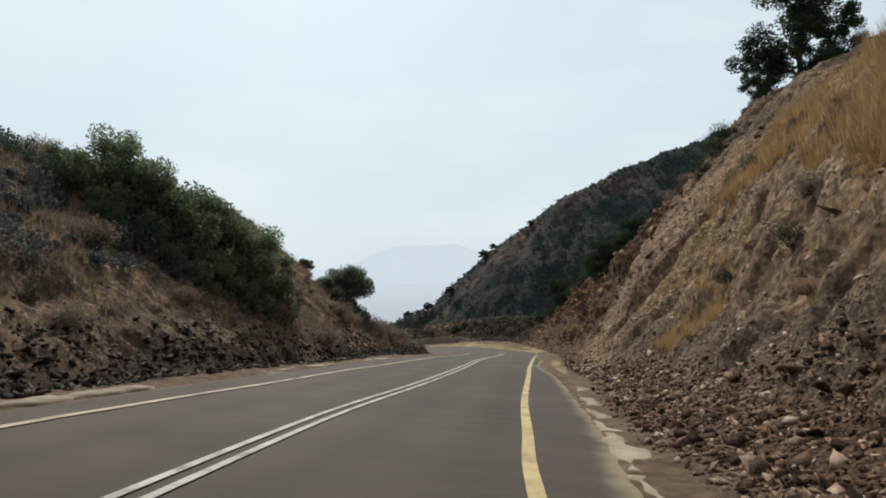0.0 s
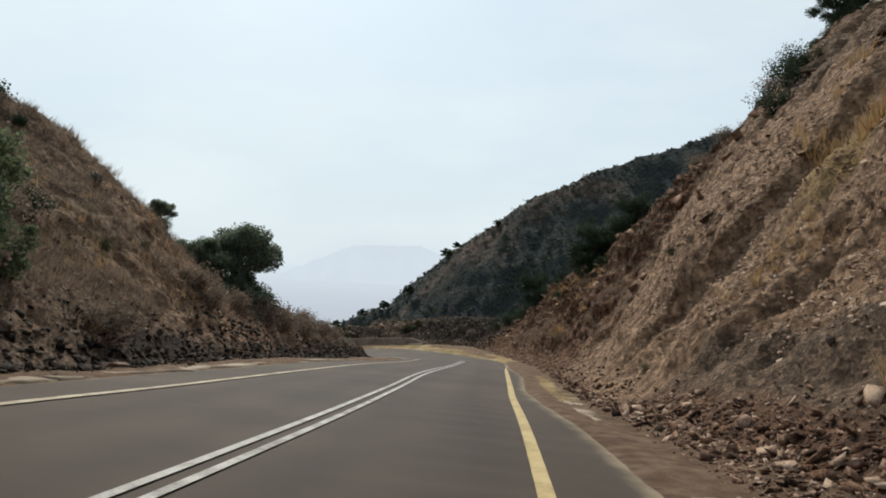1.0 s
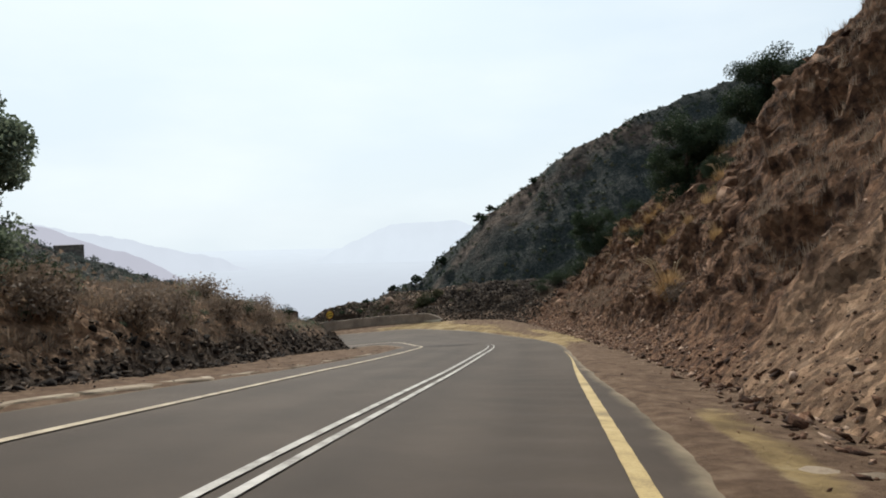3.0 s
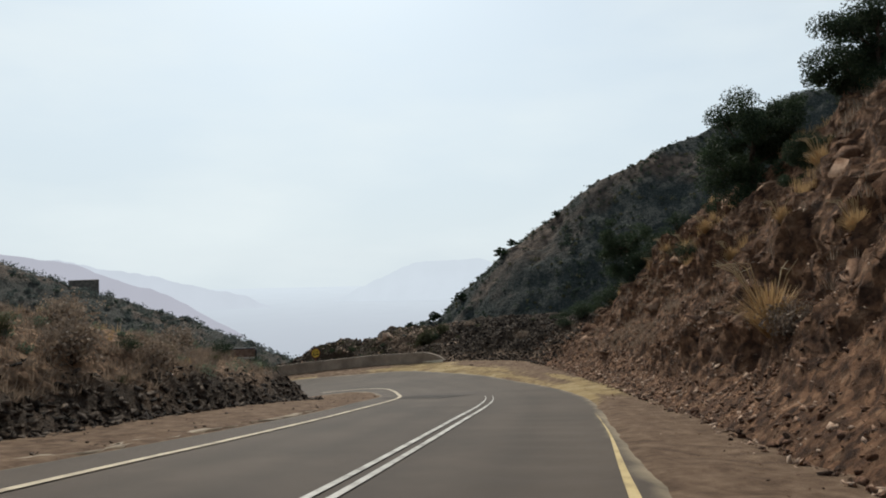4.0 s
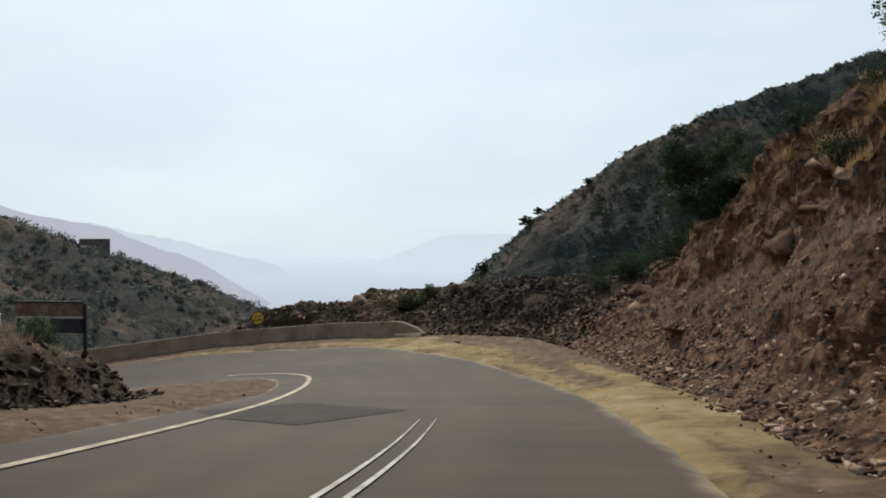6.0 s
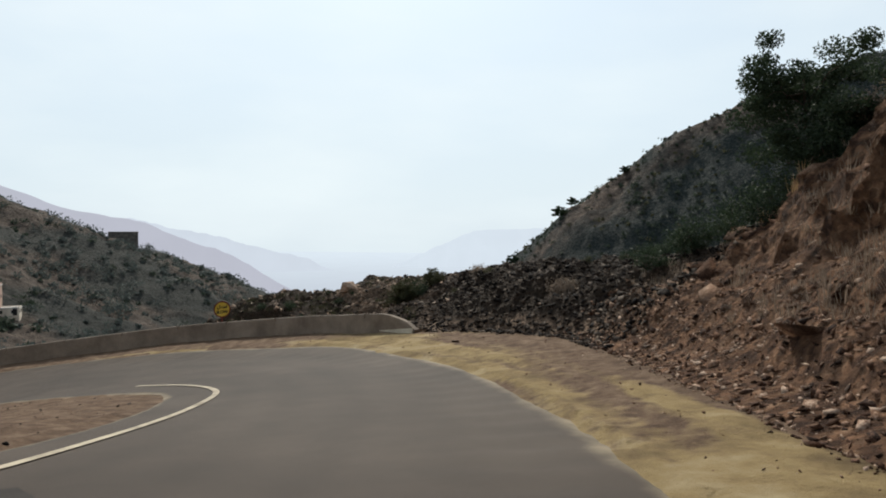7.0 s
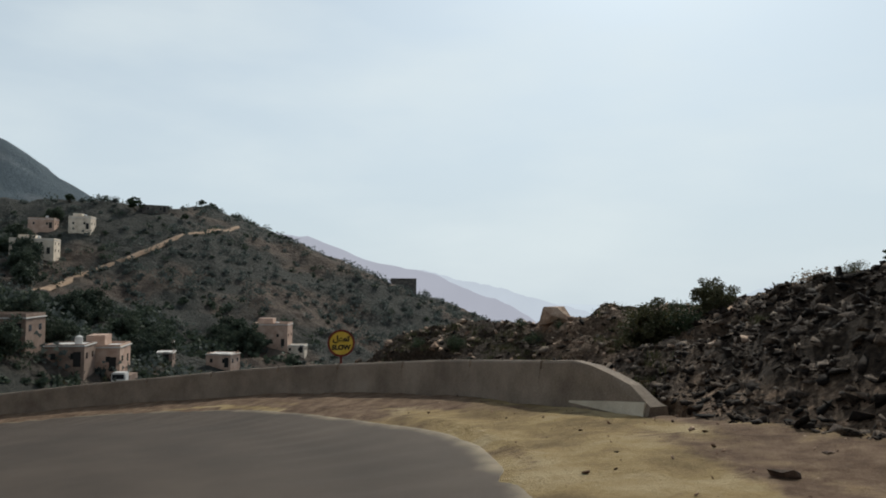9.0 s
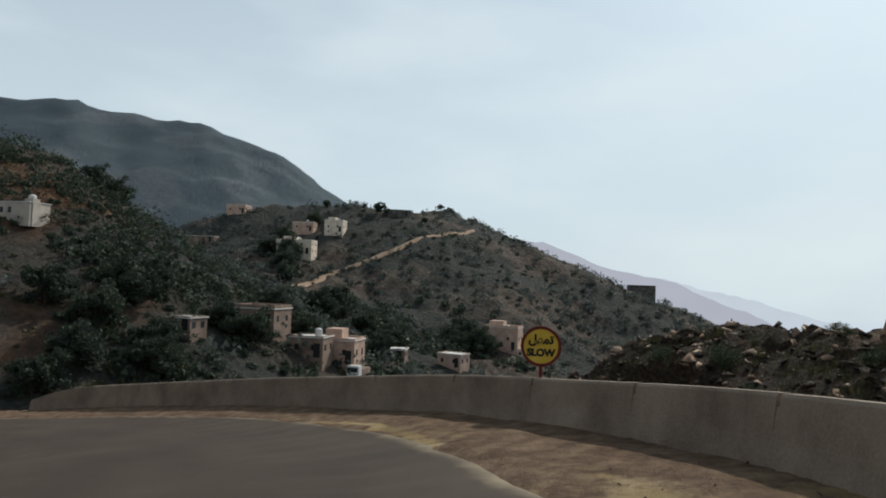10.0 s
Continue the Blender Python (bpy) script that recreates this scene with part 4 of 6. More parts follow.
def mesh_arrays(name, co, quads, mat=None, smooth_faces=False):
    """A mesh from arrays of corners and of faces of one size."""
    co, quads = np.asarray(co, float), np.asarray(quads, int)
    k = quads.shape[1]
    me = bpy.data.meshes.new(name)
    me.vertices.add(len(co))
    me.vertices.foreach_set("co", co.ravel())
    me.loops.add(quads.size)
    me.loops.foreach_set("vertex_index", quads.ravel())
    me.polygons.add(len(quads))
    me.polygons.foreach_set("loop_start", np.arange(0, quads.size, k))
    me.polygons.foreach_set("loop_total", np.full(len(quads), k))
    me.update(calc_edges=True)
    if smooth_faces:
        me.polygons.foreach_set("use_smooth", np.ones(len(quads), bool))
    if mat:
        me.materials.append(mat)
    return me


def part(name, bm, mat, parent, label=""):
    """Link a bmesh (or a mesh) as one part under a thing or a part."""
    if isinstance(bm, bmesh.types.BMesh):
        me = bpy.data.meshes.new(name)
        bm.to_mesh(me)
        bm.free()
    else:
        me = bm
    if mat and not me.materials:
        me.materials.append(mat)
    ob = new(name, me)
    ob.parent = parent
    return tagged(ob, label) if label else ob


def box(bm, x, y, z, w, d, h, bevel=0.0):
    """A box of that size, standing with its base's middle at x, y, z."""
    r = bmesh.ops.create_cube(bm, size=1.0, matrix=Matrix.LocRotScale((x, y, z + h / 2), None, (w, d, h)))
    if bevel:
        es = list({e for v in r["verts"] for e in v.link_edges})
        bmesh.ops.bevel(bm, geom=es, offset=bevel, segments=2, affect="EDGES")
    return bm


def ground_z(x, y, k=0):
    """Height of the built ground sheet."""
    gx, gy, z = GRIDS[k]
    x, y = np.atleast_1d(np.asarray(x, float)), np.atleast_1d(np.asarray(y, float))
    if k == 0:
        down = Vector((0, 0, -1))
        hits = (TREES[0].ray_cast(Vector((a, b, 90.0)), down)[0] for a, b in zip(x.tolist(), y.tolist()))
        return np.array([h.z if h else -60.0 for h in hits])
    i = np.clip(np.searchsorted(gx, x) - 1, 0, len(gx) - 2)
    j = np.clip(np.searchsorted(gy, y) - 1, 0, len(gy) - 2)
    u, v = (x - gx[i]) / (gx[i + 1] - gx[i]), (y - gy[j]) / (gy[j + 1] - gy[j])
    return z[j, i] * (1 - u) * (1 - v) + z[j, i + 1] * u * (1 - v) + z[j + 1, i] * (1 - u) * v + z[j + 1, i + 1] * u * v


def gz(x, y, k=0):
    return float(ground_z(x, y, k)[0])


def tube(points, radii, sides=6):
    """Corners and faces of a tapered tube through points."""
    p = np.array(points, float)
    co, fa = [], []
    for i in range(len(p)):
        d = p[min(i + 1, len(p) - 1)] - p[max(i - 1, 0)]
        d = d / (np.linalg.norm(d) + 1e-9)
        a = np.cross(d, (0.3, 0.9, 0.1) if abs(d[2]) > 0.8 else (0, 0, 1))
        a /= np.linalg.norm(a)
        b = np.cross(d, a)
        for k in range(sides):
            t = 2 * math.pi * k / sides
            co.append(p[i] + radii[i] * (math.cos(t) * a + math.sin(t) * b))
    for i in range(len(p) - 1):
        for k in range(sides):
            fa.append((i * sides + k, i * sides + (k + 1) % sides, (i + 1) * sides + (k + 1) % sides, (i + 1) * sides + k))
    return co, fa


def join(lists):
    co, fa = [], []
    for c, f in lists:
        o = len(co)
        co += list(c)
        fa += [tuple(i + o for i in q) for q in f]
    return co, fa


def leaves(rng, centres, spreads, per, size, flat=0.75, slender=0.5):
    """Small pointed leaves scattered about clump centres."""
    c = np.repeat(np.array(centres, float), per, axis=0)
    s = np.repeat(np.array(spreads, float), per)[:, None]
    n = len(c)
    d = rng.normal(size=(n, 3))
    d /= np.linalg.norm(d, axis=1)[:, None]
    pos = c + d * s * (rng.random((n, 1)) ** 0.45) * np.array([1, 1, flat])
    a = rng.normal(size=(n, 3))
    a /= np.linalg.norm(a, axis=1)[:, None]
    b = np.cross(a, rng.normal(size=(n, 3)))
    b /= np.linalg.norm(b, axis=1)[:, None]
    L = size * rng.uniform(0.6, 1.3, (n, 1))
    W = L * slender * 1.5
    co = np.stack([pos - a * L / 2 + b * W / 2, pos + a * L / 2, pos - a * L / 2 - b * W / 2], 1).reshape(-1, 3)
    return co, np.arange(n * 3).reshape(-1, 3)


def limb(rng, start, end, r0, r1, bend=0.12, n=6):
    s, e = np.array(start, float), np.array(end, float)
    L = np.linalg.norm(e - s)
    off = rng.normal(size=3) * L * bend
    pts = [s + (e - s) * t + off * math.sin(math.pi * t) + rng.normal(size=3) * L * 0.015 for t in np.linspace(0, 1, n)]
    return tube(pts, np.linspace(r0, r1, n), 5), pts


def tree(seed, height, crown, trunk_r, mat, label, lean=(0, 0), clear=0.3, limbs=9, per=230, leaf=0.13, clump=0.17, flat=0.8, bare=0):
    """A tree: tapered trunk, limbs and twigs, and a loose crown of leaf clumps. Stands at the origin."""
    rng = np.random.default_rng(seed)
    root = new("tree")
    top = np.array([lean[0], lean[1], height * 0.72])
    (tc, tf), tp = limb(rng, (0, 0, -0.4), top, trunk_r, trunk_r * 0.35, 0.06, 9)
    part("trunk", mesh_arrays("trunk", tc, tf, M["bark"], True), None, root)
    pieces, centres, spreads = [], [], []
    for i in range(limbs):
        f = clear + (1 - clear) * (i + 0.5) / limbs
        at = np.array(tp[min(8, int(f * 8))])
        ang = i * 2.4 + rng.uniform(-0.4, 0.4)
        reach = crown * (0.55 + 0.45 * math.sin(math.pi * min(1, f * 0.9 + 0.08))) * rng.uniform(0.65, 1.1)
        rise = height * rng.uniform(0.05, 0.3) * (0.5 + f)
        tip = np.array([at[0] + math.cos(ang) * reach, at[1] + math.sin(ang) * reach, min(height * 0.97, at[2] + rise)])
        l, pts = limb(rng, at, tip, trunk_r * 0.42 * (1.2 - f * 0.7), trunk_r * 0.08)
        pieces.append(l)
        for k in range(4):
            base = np.array(pts[2 + k])
            twig = base + rng.normal(size=3) * np.array([1, 1, 0.7]) * crown * 0.24 + np.array([0, 0, crown * 0.06])
            l2, _ = limb(rng, base, twig, trunk_r * 0.09, trunk_r * 0.03, 0.1, 4)
            pieces.append(l2)
            if i >= bare:
                centres.append(twig)
                spreads.append(crown * clump * rng.uniform(0.7, 1.45))
        if i >= bare:
            centres.append(tip)
            spreads.append(crown * clump * rng.uniform(0.8, 1.4))
    for i in range(limbs):
        bc, bf = join(pieces[i * 5:i * 5 + 5])
        part("limb", mesh_arrays("limb", bc, bf, M["bark"], True), None, root)
    co, fa = leaves(rng, centres, spreads, per, leaf, flat)
    part("crown", mesh_arrays("crown", co, fa, mat), None, root)
    tagged(root, label, "tree")
    return root


def shrub(seed, width, height, mat, label, stems=7, per=76, leaf=0.06, clump=0.28, name="shrub"):
    """A low bush: bare stems that fork from the ground, with small leaf clumps."""
    rng = np.random.default_rng(seed)
    root = new(name)
    pieces, centres, spreads = [], [], []
    for i in range(stems):
        a = i * 2.4 + rng.uniform(-0.5, 0.5)
        rad = width / 2 * math.sqrt((i + 0.7) / stems) * rng.uniform(0.7, 1.1)
        tip = (math.cos(a) * rad, math.sin(a) * rad, height * rng.uniform(0.55, 1.0) * (1 - 0.35 * (rad / width * 2) ** 2))
        l, pts = limb(rng, (rng.normal() * 0.05, rng.normal() * 0.05, -0.08), tip, 0.018, 0.005, 0.1, 5)
        pieces.append((l[0], l[1]))
        for k in (2, 3, 4):
            centres.append(np.array(pts[k]) + rng.normal(size=3) * 0.06 * width)
            spreads.append(width * clump * rng.uniform(0.5, 1.0) * (0.6 + 0.2 * k))
    for c, f in pieces:
        part("stem", mesh_arrays("stem", c, f, M["bark"], True), None, root)
    co, fa = leaves(rng, centres, spreads, per, leaf, 0.8)
    co[:, 2] = np.maximum(co[:, 2], -0.05)
    part("foliage", mesh_arrays("foliage", co, fa, mat), None, root)
    tagged(root, label, "shrub")
    return root


def place(thing, x, y, k=0, turn=0.0, size=1.0, sink=0.0, first=[]):
    """A copy on the ground; the pattern itself is used for the first."""
    m = Matrix.Translation((x, y, gz(x, y, k) - sink)) @ Matrix.Rotation(turn, 4, "Z") @ Matrix.Scale(size, 4)
    if thing.name in first:
        return copy_thing(thing, m)
    first.append(thing.name)
    thing.matrix_basis = m
    return thing


# ------------------------------------------------------------------ concrete barrier round the outside of the bend
wall_line = even(catmull(WALL, 12), 0.475)


def barrier_piece(i0, i1, start_slope=False, end_slope=False):
    """One cast segment: a flared foot and the upright body on it."""
    seg = wall_line[i0:i1 + 1]
    n = len(seg)
    tan = np.gradient(wall_line, axis=0)[i0:i1 + 1]
    tan /= np.linalg.norm(tan, axis=1)[:, None]
    base = [rz(p[0], p[1]) for p in seg]
    root = new("concrete_barrier")
    for name, ring in (("foot", [(-0.205, -0.15), (-0.205, 0.03), (-0.152, 0.36), (0.152, 0.36), (0.205, 0.03), (0.205, -0.15)]),
                       ("body", [(-0.148, 0.36), (-0.10, 0.81), (-0.075, 0.85), (0.075, 0.85), (0.10, 0.81), (0.148, 0.36)])):
        bm = bmesh.new()
        rows = []
        # stations along the piece; the body has a short slot cut into its top at each joint
        stations = [(i, 0.0, 9.0) for i in range(1, n - 1)]
        if name == "body":
            first = [(0, 0.0002, 0.7), (0, 0.032, 0.7), (0, 0.034, 9.0)]
            stations = (([(0, 0.0002, 9.0)] if start_slope else first) + stations + ([(n - 1, -0.0002, 9.0)] if end_slope else [(k, -s, c) for k, s, c in ((n - 1, 0.034, 9.0), (n - 1, 0.032, 0.7), (n - 1, 0.0002, 0.7))]))
        else:
            stations = [(0, 0.0003, 9.0)] + stations + [(n - 1, -0.0003, 9.0)]
        for i, s, cut in stations:
            row = []
            for px, h in ring:
                h = min(h, cut)
                if start_slope:
                    h = min(h, 0.2 + 0.65 * min(1.0, (i / (n - 1)) / 0.6) ** 0.62)
                if end_slope:
                    h = min(h, 0.85 - 0.4 * (i / (n - 1)) ** 2)
                row.append(bm.verts.new((seg[i][0] + tan[i][1] * px + tan[i][0] * s, seg[i][1] - tan[i][0] * px + tan[i][1] * s, base[i] + h)))
            rows.append(row)
        q = len(ring)
        for i in range(len(rows) - 1):
            for k in range(q):
                bm.faces.new((rows[i][k], rows[i][(k + 1) % q], rows[i + 1][(k + 1) % q], rows[i + 1][k]))
        bm.faces.new(rows[0][::-1])
        bm.faces.new(rows[-1])
        bmesh.ops.recalc_face_normals(bm, faces=bm.faces)
        part(name, bm, M["concrete"], root)
    if start_slope:
        # pale mortar smeared over the foot of the end
        bm = bmesh.new()
        pts = []
        for f, h in ((0.03, 0.03), (0.03, 0.27), (0.3, 0.245), (0.66, 0.2), (0.66, 0.17), (0.3, 0.09)):
            k = f * (n - 1)
            i = int(k)
            p = seg[i] + (seg[i + 1] - seg[i]) * (k - i)
            off = 0.222 - 0.16 * max(0.0, h - 0.03)
            pts.append((p[0] - tan[i][1] * off, p[1] + tan[i][0] * off, base[i] + (base[i + 1] - base[i]) * (k - i) + h))
        front = [bm.verts.new(p) for p in pts]
        back = [bm.verts.new((p[0] + tan[0][1] * 0.04, p[1] - tan[0][0] * 0.04, p[2] - 0.01)) for p in pts]
        bm.faces.new(front)
        bm.faces.new(back[::-1])
        for k in range(len(pts)):
            bm.faces.new((front[k], back[k], back[(k + 1) % len(pts)], front[(k + 1) % len(pts)]))
        bmesh.ops.recalc_face_normals(bm, faces=bm.faces)
        part("mortar_patch", bm, M["mortar"], root, "pale mortar patch on the foot")
    tagged(root, "sloped end piece of a weathered grey concrete road barrier" if start_slope else "weathered grey concrete road barrier segment at the verge", "barrier", "barrier segments round the bend")
    return root


step = 6
count = (len(wall_line) - 1) // step
for j in range(count):
    last = j == count - 1
    barrier_piece(j * step, len(wall_line) - 1 if last else (j + 1) * step, j == 0, last)

# ------------------------------------------------------------------ round warning sign behind the barrier
sign = new("road_sign")
SX, SY, SZ = -6.95, 101.75, -13.27
sign.matrix_basis = Matrix.Translation((SX, SY, SZ)) @ Matrix.Rotation(radians(38), 4, "Z")   # its face looks along local -y
base_z = gz(SX, SY) - 0.3 - SZ


def disc(r, y0, y1, n=48):
    bm = bmesh.new()
    a = [bm.verts.new((r * math.cos(2 * math.pi * i / n), y0, r * math.sin(2 * math.pi * i / n))) for i in range(n)]
    b = [bm.verts.new((r * math.cos(2 * math.pi * i / n), y1, r * math.sin(2 * math.pi * i / n))) for i in range(n)]
    bm.faces.new(a[::-1])
    bm.faces.new(b)
    for i in range(n):
        bm.faces.new((a[i], a[(i + 1) % n], b[(i + 1) % n], b[i]))
    bmesh.ops.recalc_face_normals(bm, faces=bm.faces)
    return bm


def annulus(r0, r1, y0, y1, n=48):
    bm = bmesh.new()
    rings = [[bm.verts.new((r * math.cos(2 * math.pi * i / n), y, r * math.sin(2 * math.pi * i / n))) for i in range(n)] for r, y in ((r0, y0), (r1, y0), (r1, y1), (r0, y1))]
    for k in range(4):
        for i in range(n):
            bm.faces.new((rings[k][i], rings[k][(i + 1) % n], rings[(k + 1) % 4][(i + 1) % n], rings[(k + 1) % 4][i]))
    bmesh.ops.recalc_face_normals(bm, faces=bm.faces)
    return bm


M["sign_yellow"] = material("faded_yellow_sheeting", [(0.55, 0.37, 0.04), (0.66, 0.46, 0.06), (0.7, 0.52, 0.1)], scale=3, rough=0.5, bump=0.05)
M["sign_red"] = material("dark_red_sheeting", [(0.12, 0.02, 0.015), (0.17, 0.03, 0.02)], scale=3, rough=0.5, bump=0.05)
M["black"] = material("black_lettering", [(0.012, 0.012, 0.012), (0.02, 0.02, 0.02)], scale=3, rough=0.6, bump=0.02)
part("plate", disc(0.4, -0.004, 0.006), M["sign_yellow"], sign, "faded yellow sign face")
part("rim", annulus(0.345, 0.405, -0.012, -0.005), M["sign_red"], sign, "dark red rim")
bm = bmesh.new()
bmesh.ops.create_cone(bm, cap_ends=True, segments=14, radius1=0.035, radius2=0.035, depth=0.3 - base_z, matrix=Matrix.Translation((0, 0.045, (0.3 + base_z) / 2)))
part("post", bm, M["sign_red"], sign, "dark red-brown steel post")


def lettering(body, size, x, z, parent, name, bold=0.011):
    cu = bpy.data.curves.new(name, "FONT")
    cu.body, cu.size, cu.align_x, cu.extrude = body, size, "CENTER", 0.002
    cu.offset = bold
    tmp = new(name, cu)
    dg = bpy.context.evaluated_depsgraph_get()
    me = bpy.data.meshes.new_from_object(tmp.evaluated_get(dg))
    bpy.data.objects.remove(tmp)
    me.materials.clear()
    me.materials.append(M["black"])
    me.transform(Matrix.Translation((x, -0.008, z)) @ Matrix.Rotation(radians(90), 4, "X"))
    ob = new(name, me)
    ob.parent = parent
    return tagged(ob, "black lettering")


lettering("SLOW", 0.195, 0.0, -0.19, sign, "lettering")
lettering("\ufede\ufeec\ufee4\ufe97", 0.235, 0.0, 0.06, sign, "lettering")
tagged(sign, "round yellow warning sign with a dark red rim on a post", "road sign")

# ------------------------------------------------------------------ trees
t_feather = tree(11, 4.6, 2.6, 0.13, M["leaf_soft"], "feathery green acacia tree on the dry bank", clear=0.02, limbs=15, per=360, leaf=0.17, clump=0.29)
for fx, fy, ft, fs, fd in ((-13.2, 27.0, 0.4, 0.62, 0.1), (-11.6, 27.4, 4.0, 0.9, 0.1), (-14.9, 26.8, 2.2, 0.45, 0.1), (-9.9, 28.4, 1.0, 1.05, 0.1), (-8.4, 29.8, 5.0, 0.95, 0.2), (-10.6, 25.6, 2.9, 0.5, 0.5), (-9.2, 26.6, 0.9, 0.56, 0.6), (-7.9, 28.0, 3.4, 0.5, 0.6), (-12.6, 25.4, 1.7, 0.48, 0.5), (-7.3, 30.2, 2.4, 0.5, 0.4), (-8.4, 27.2, 4.4, 0.5, 0.7)):
    place(t_feather, fx, fy, turn=ft, size=fs, sink=fd)
t_round = tree(5, 5.0, 2.2, 0.17, M["leaf_grey"], "grey-green broad-leaved tree beside the road bank", clear=0.06, limbs=16, per=600, leaf=0.14, clump=0.32)
place(t_round, -8.1, 53.6, turn=1.8, size=0.9, sink=0.2)
place(t_round, -9.4, 46.0, turn=1.0, size=0.28)
place(t_round, -9.6, 51.4, turn=3.0, size=0.55, sink=0.2)
t_tall = tree(23, 10.5, 3.3, 0.26, M["leaf"], "tall dark tree on the crest of the cut slope", clear=0.06, limbs=14, per=420, leaf=0.2, clump=0.26, flat=0.8)
place(t_tall, 27.0, 51.5, turn=0.8)
place(t_tall, 24.4, 52.5, turn=3.1, size=0.42, sink=0.2)
place(t_tall, 31.0, 54.0, turn=2.1, size=0.6)
t_slope = tree(31, 6.2, 2.4, 0.2, M["leaf"], "dark spreading tree rooted in the rocky slope", lean=(-0.2, 0.2), clear=0.04, limbs=14, per=760, leaf=0.115, clump=0.29)
place(t_slope, 18.8, 78.2, turn=0.2, size=0.8, sink=0.6)
place(t_slope, 21.2, 73.2, turn=1.7, size=0.95, sink=0.4)
t_acacia = tree(41, 4.3, 2.0, 0.12, M["leaf"], "leaning thorny acacia tree above the rubble", lean=(-0.6, 0.2), clear=0.1, limbs=13, per=420, leaf=0.1, clump=0.26, flat=0.7)
place(t_acacia, 16.1, 90.3, turn=0.1, size=0.88, sink=0.2)
place(t_slope, 17.6, 71.4, turn=4.1, size=0.42, sink=0.3)
t_far = tree(53, 6.0, 2.9, 0.2, M["leaf"], "dark umbrella-shaped tree on the distant ridge", clear=0.45, limbs=9, per=130, leaf=0.4, clump=0.26, flat=0.55)
for fx, fy, fs, ft in ((16.6, 278, 0.68, 0.2), (20.2, 278, 0.75, 1.4), (-6.6, 277.5, 1.0, 2.2), (2.8, 278, 1.0, 3.0), (-14.3, 277, 0.8, 4.1), (-23.8, 277, 0.85, 5.0), (-29, 277, 0.6, 0.8), (35.5, 279, 0.6, 1.0)):
    place(t_far, fx, fy, 1, ft, fs)
for fx, fy, fs, ft in ((-227, 250, 1.35, 0.5), (-240, 298, 1.2, 1.5), (-236, 289, 0.7, 2.5), (-213, 262, 0.7, 3.5), (-246, 236, 0.8, 0.4)):
    place(t_far, fx, fy, 2, ft, fs)
t_bushy = tree(61, 5.0, 3.2, 0.2, M["leaf_hill"], "dark rounded tree among the village houses", clear=0.1, limbs=11, per=105, leaf=0.4, clump=0.28)
for fx, fy, fs, ft in ((-89, 117.5, 1.5, 0.1), (-91.5, 120, 1.2, 1.1), (-84.4, 130.8, 1.2, 2.7), (-82, 111, 1.4, 3.3), (-77, 108.8, 1.2, 0.7), (-86.4, 127.4, 1.0, 4.0), (-140, 174, 1.8, 0.6), (-146, 181, 1.9, 1.6), (-134, 182, 1.7, 2.6), (-133, 213, 1.9, 4.4), (-129, 209, 1.6, 5.1), (-127, 214, 1.8, 0.4), (-118, 122, 1.0, 1.2), (-121, 119, 0.9, 2.1), (-122, 182, 1.5, 0.2), (-114, 176, 1.4, 1.9), (-232, 222, 1.5, 3.0), (-203, 198, 1.7, 0.7), (-198, 194, 1.5, 1.7), (-212, 194, 1.7, 2.8), (-181, 186, 1.5, 0.1), (-222, 205, 1.6, 0.9), (-192, 190, 1.6, 2.9), (-74, 104, 1.0, 2.2), (-76, 116, 1.1, 1.4), (-80, 118, 1.0, 4.6), (-87, 107, 1.2, 1.8), (-90, 142, 1.0, 3.9), (-95, 140, 1.1, 0.8), (-94, 150, 1.0, 2.5), (-99, 163, 1.2, 5.0)):
    place(t_bushy, fx, fy, 2, ft, fs * 0.68)

# ------------------------------------------------------------------ shrubs
s_green = shrub(3, 1.5, 1.1, M["leaf"], "dark green shrub on the dry slope", per=90, leaf=0.075)
s_olive = shrub(7, 1.3, 0.9, M["leaf_olive"], "dusty olive shrub on the dry slope", per=80, leaf=0.07)
s_brush = shrub(9, 1.2, 0.75, M["brush"], "dry brown brushwood on the dusty bank", stems=12, per=44, leaf=0.07)
s_wispy = shrub(15, 1.9, 1.4, M["leaf_olive"], "wispy grey-green bush on the spoil heap", stems=26, per=110, leaf=0.08, clump=0.13)
rng = np.random.default_rng(77)
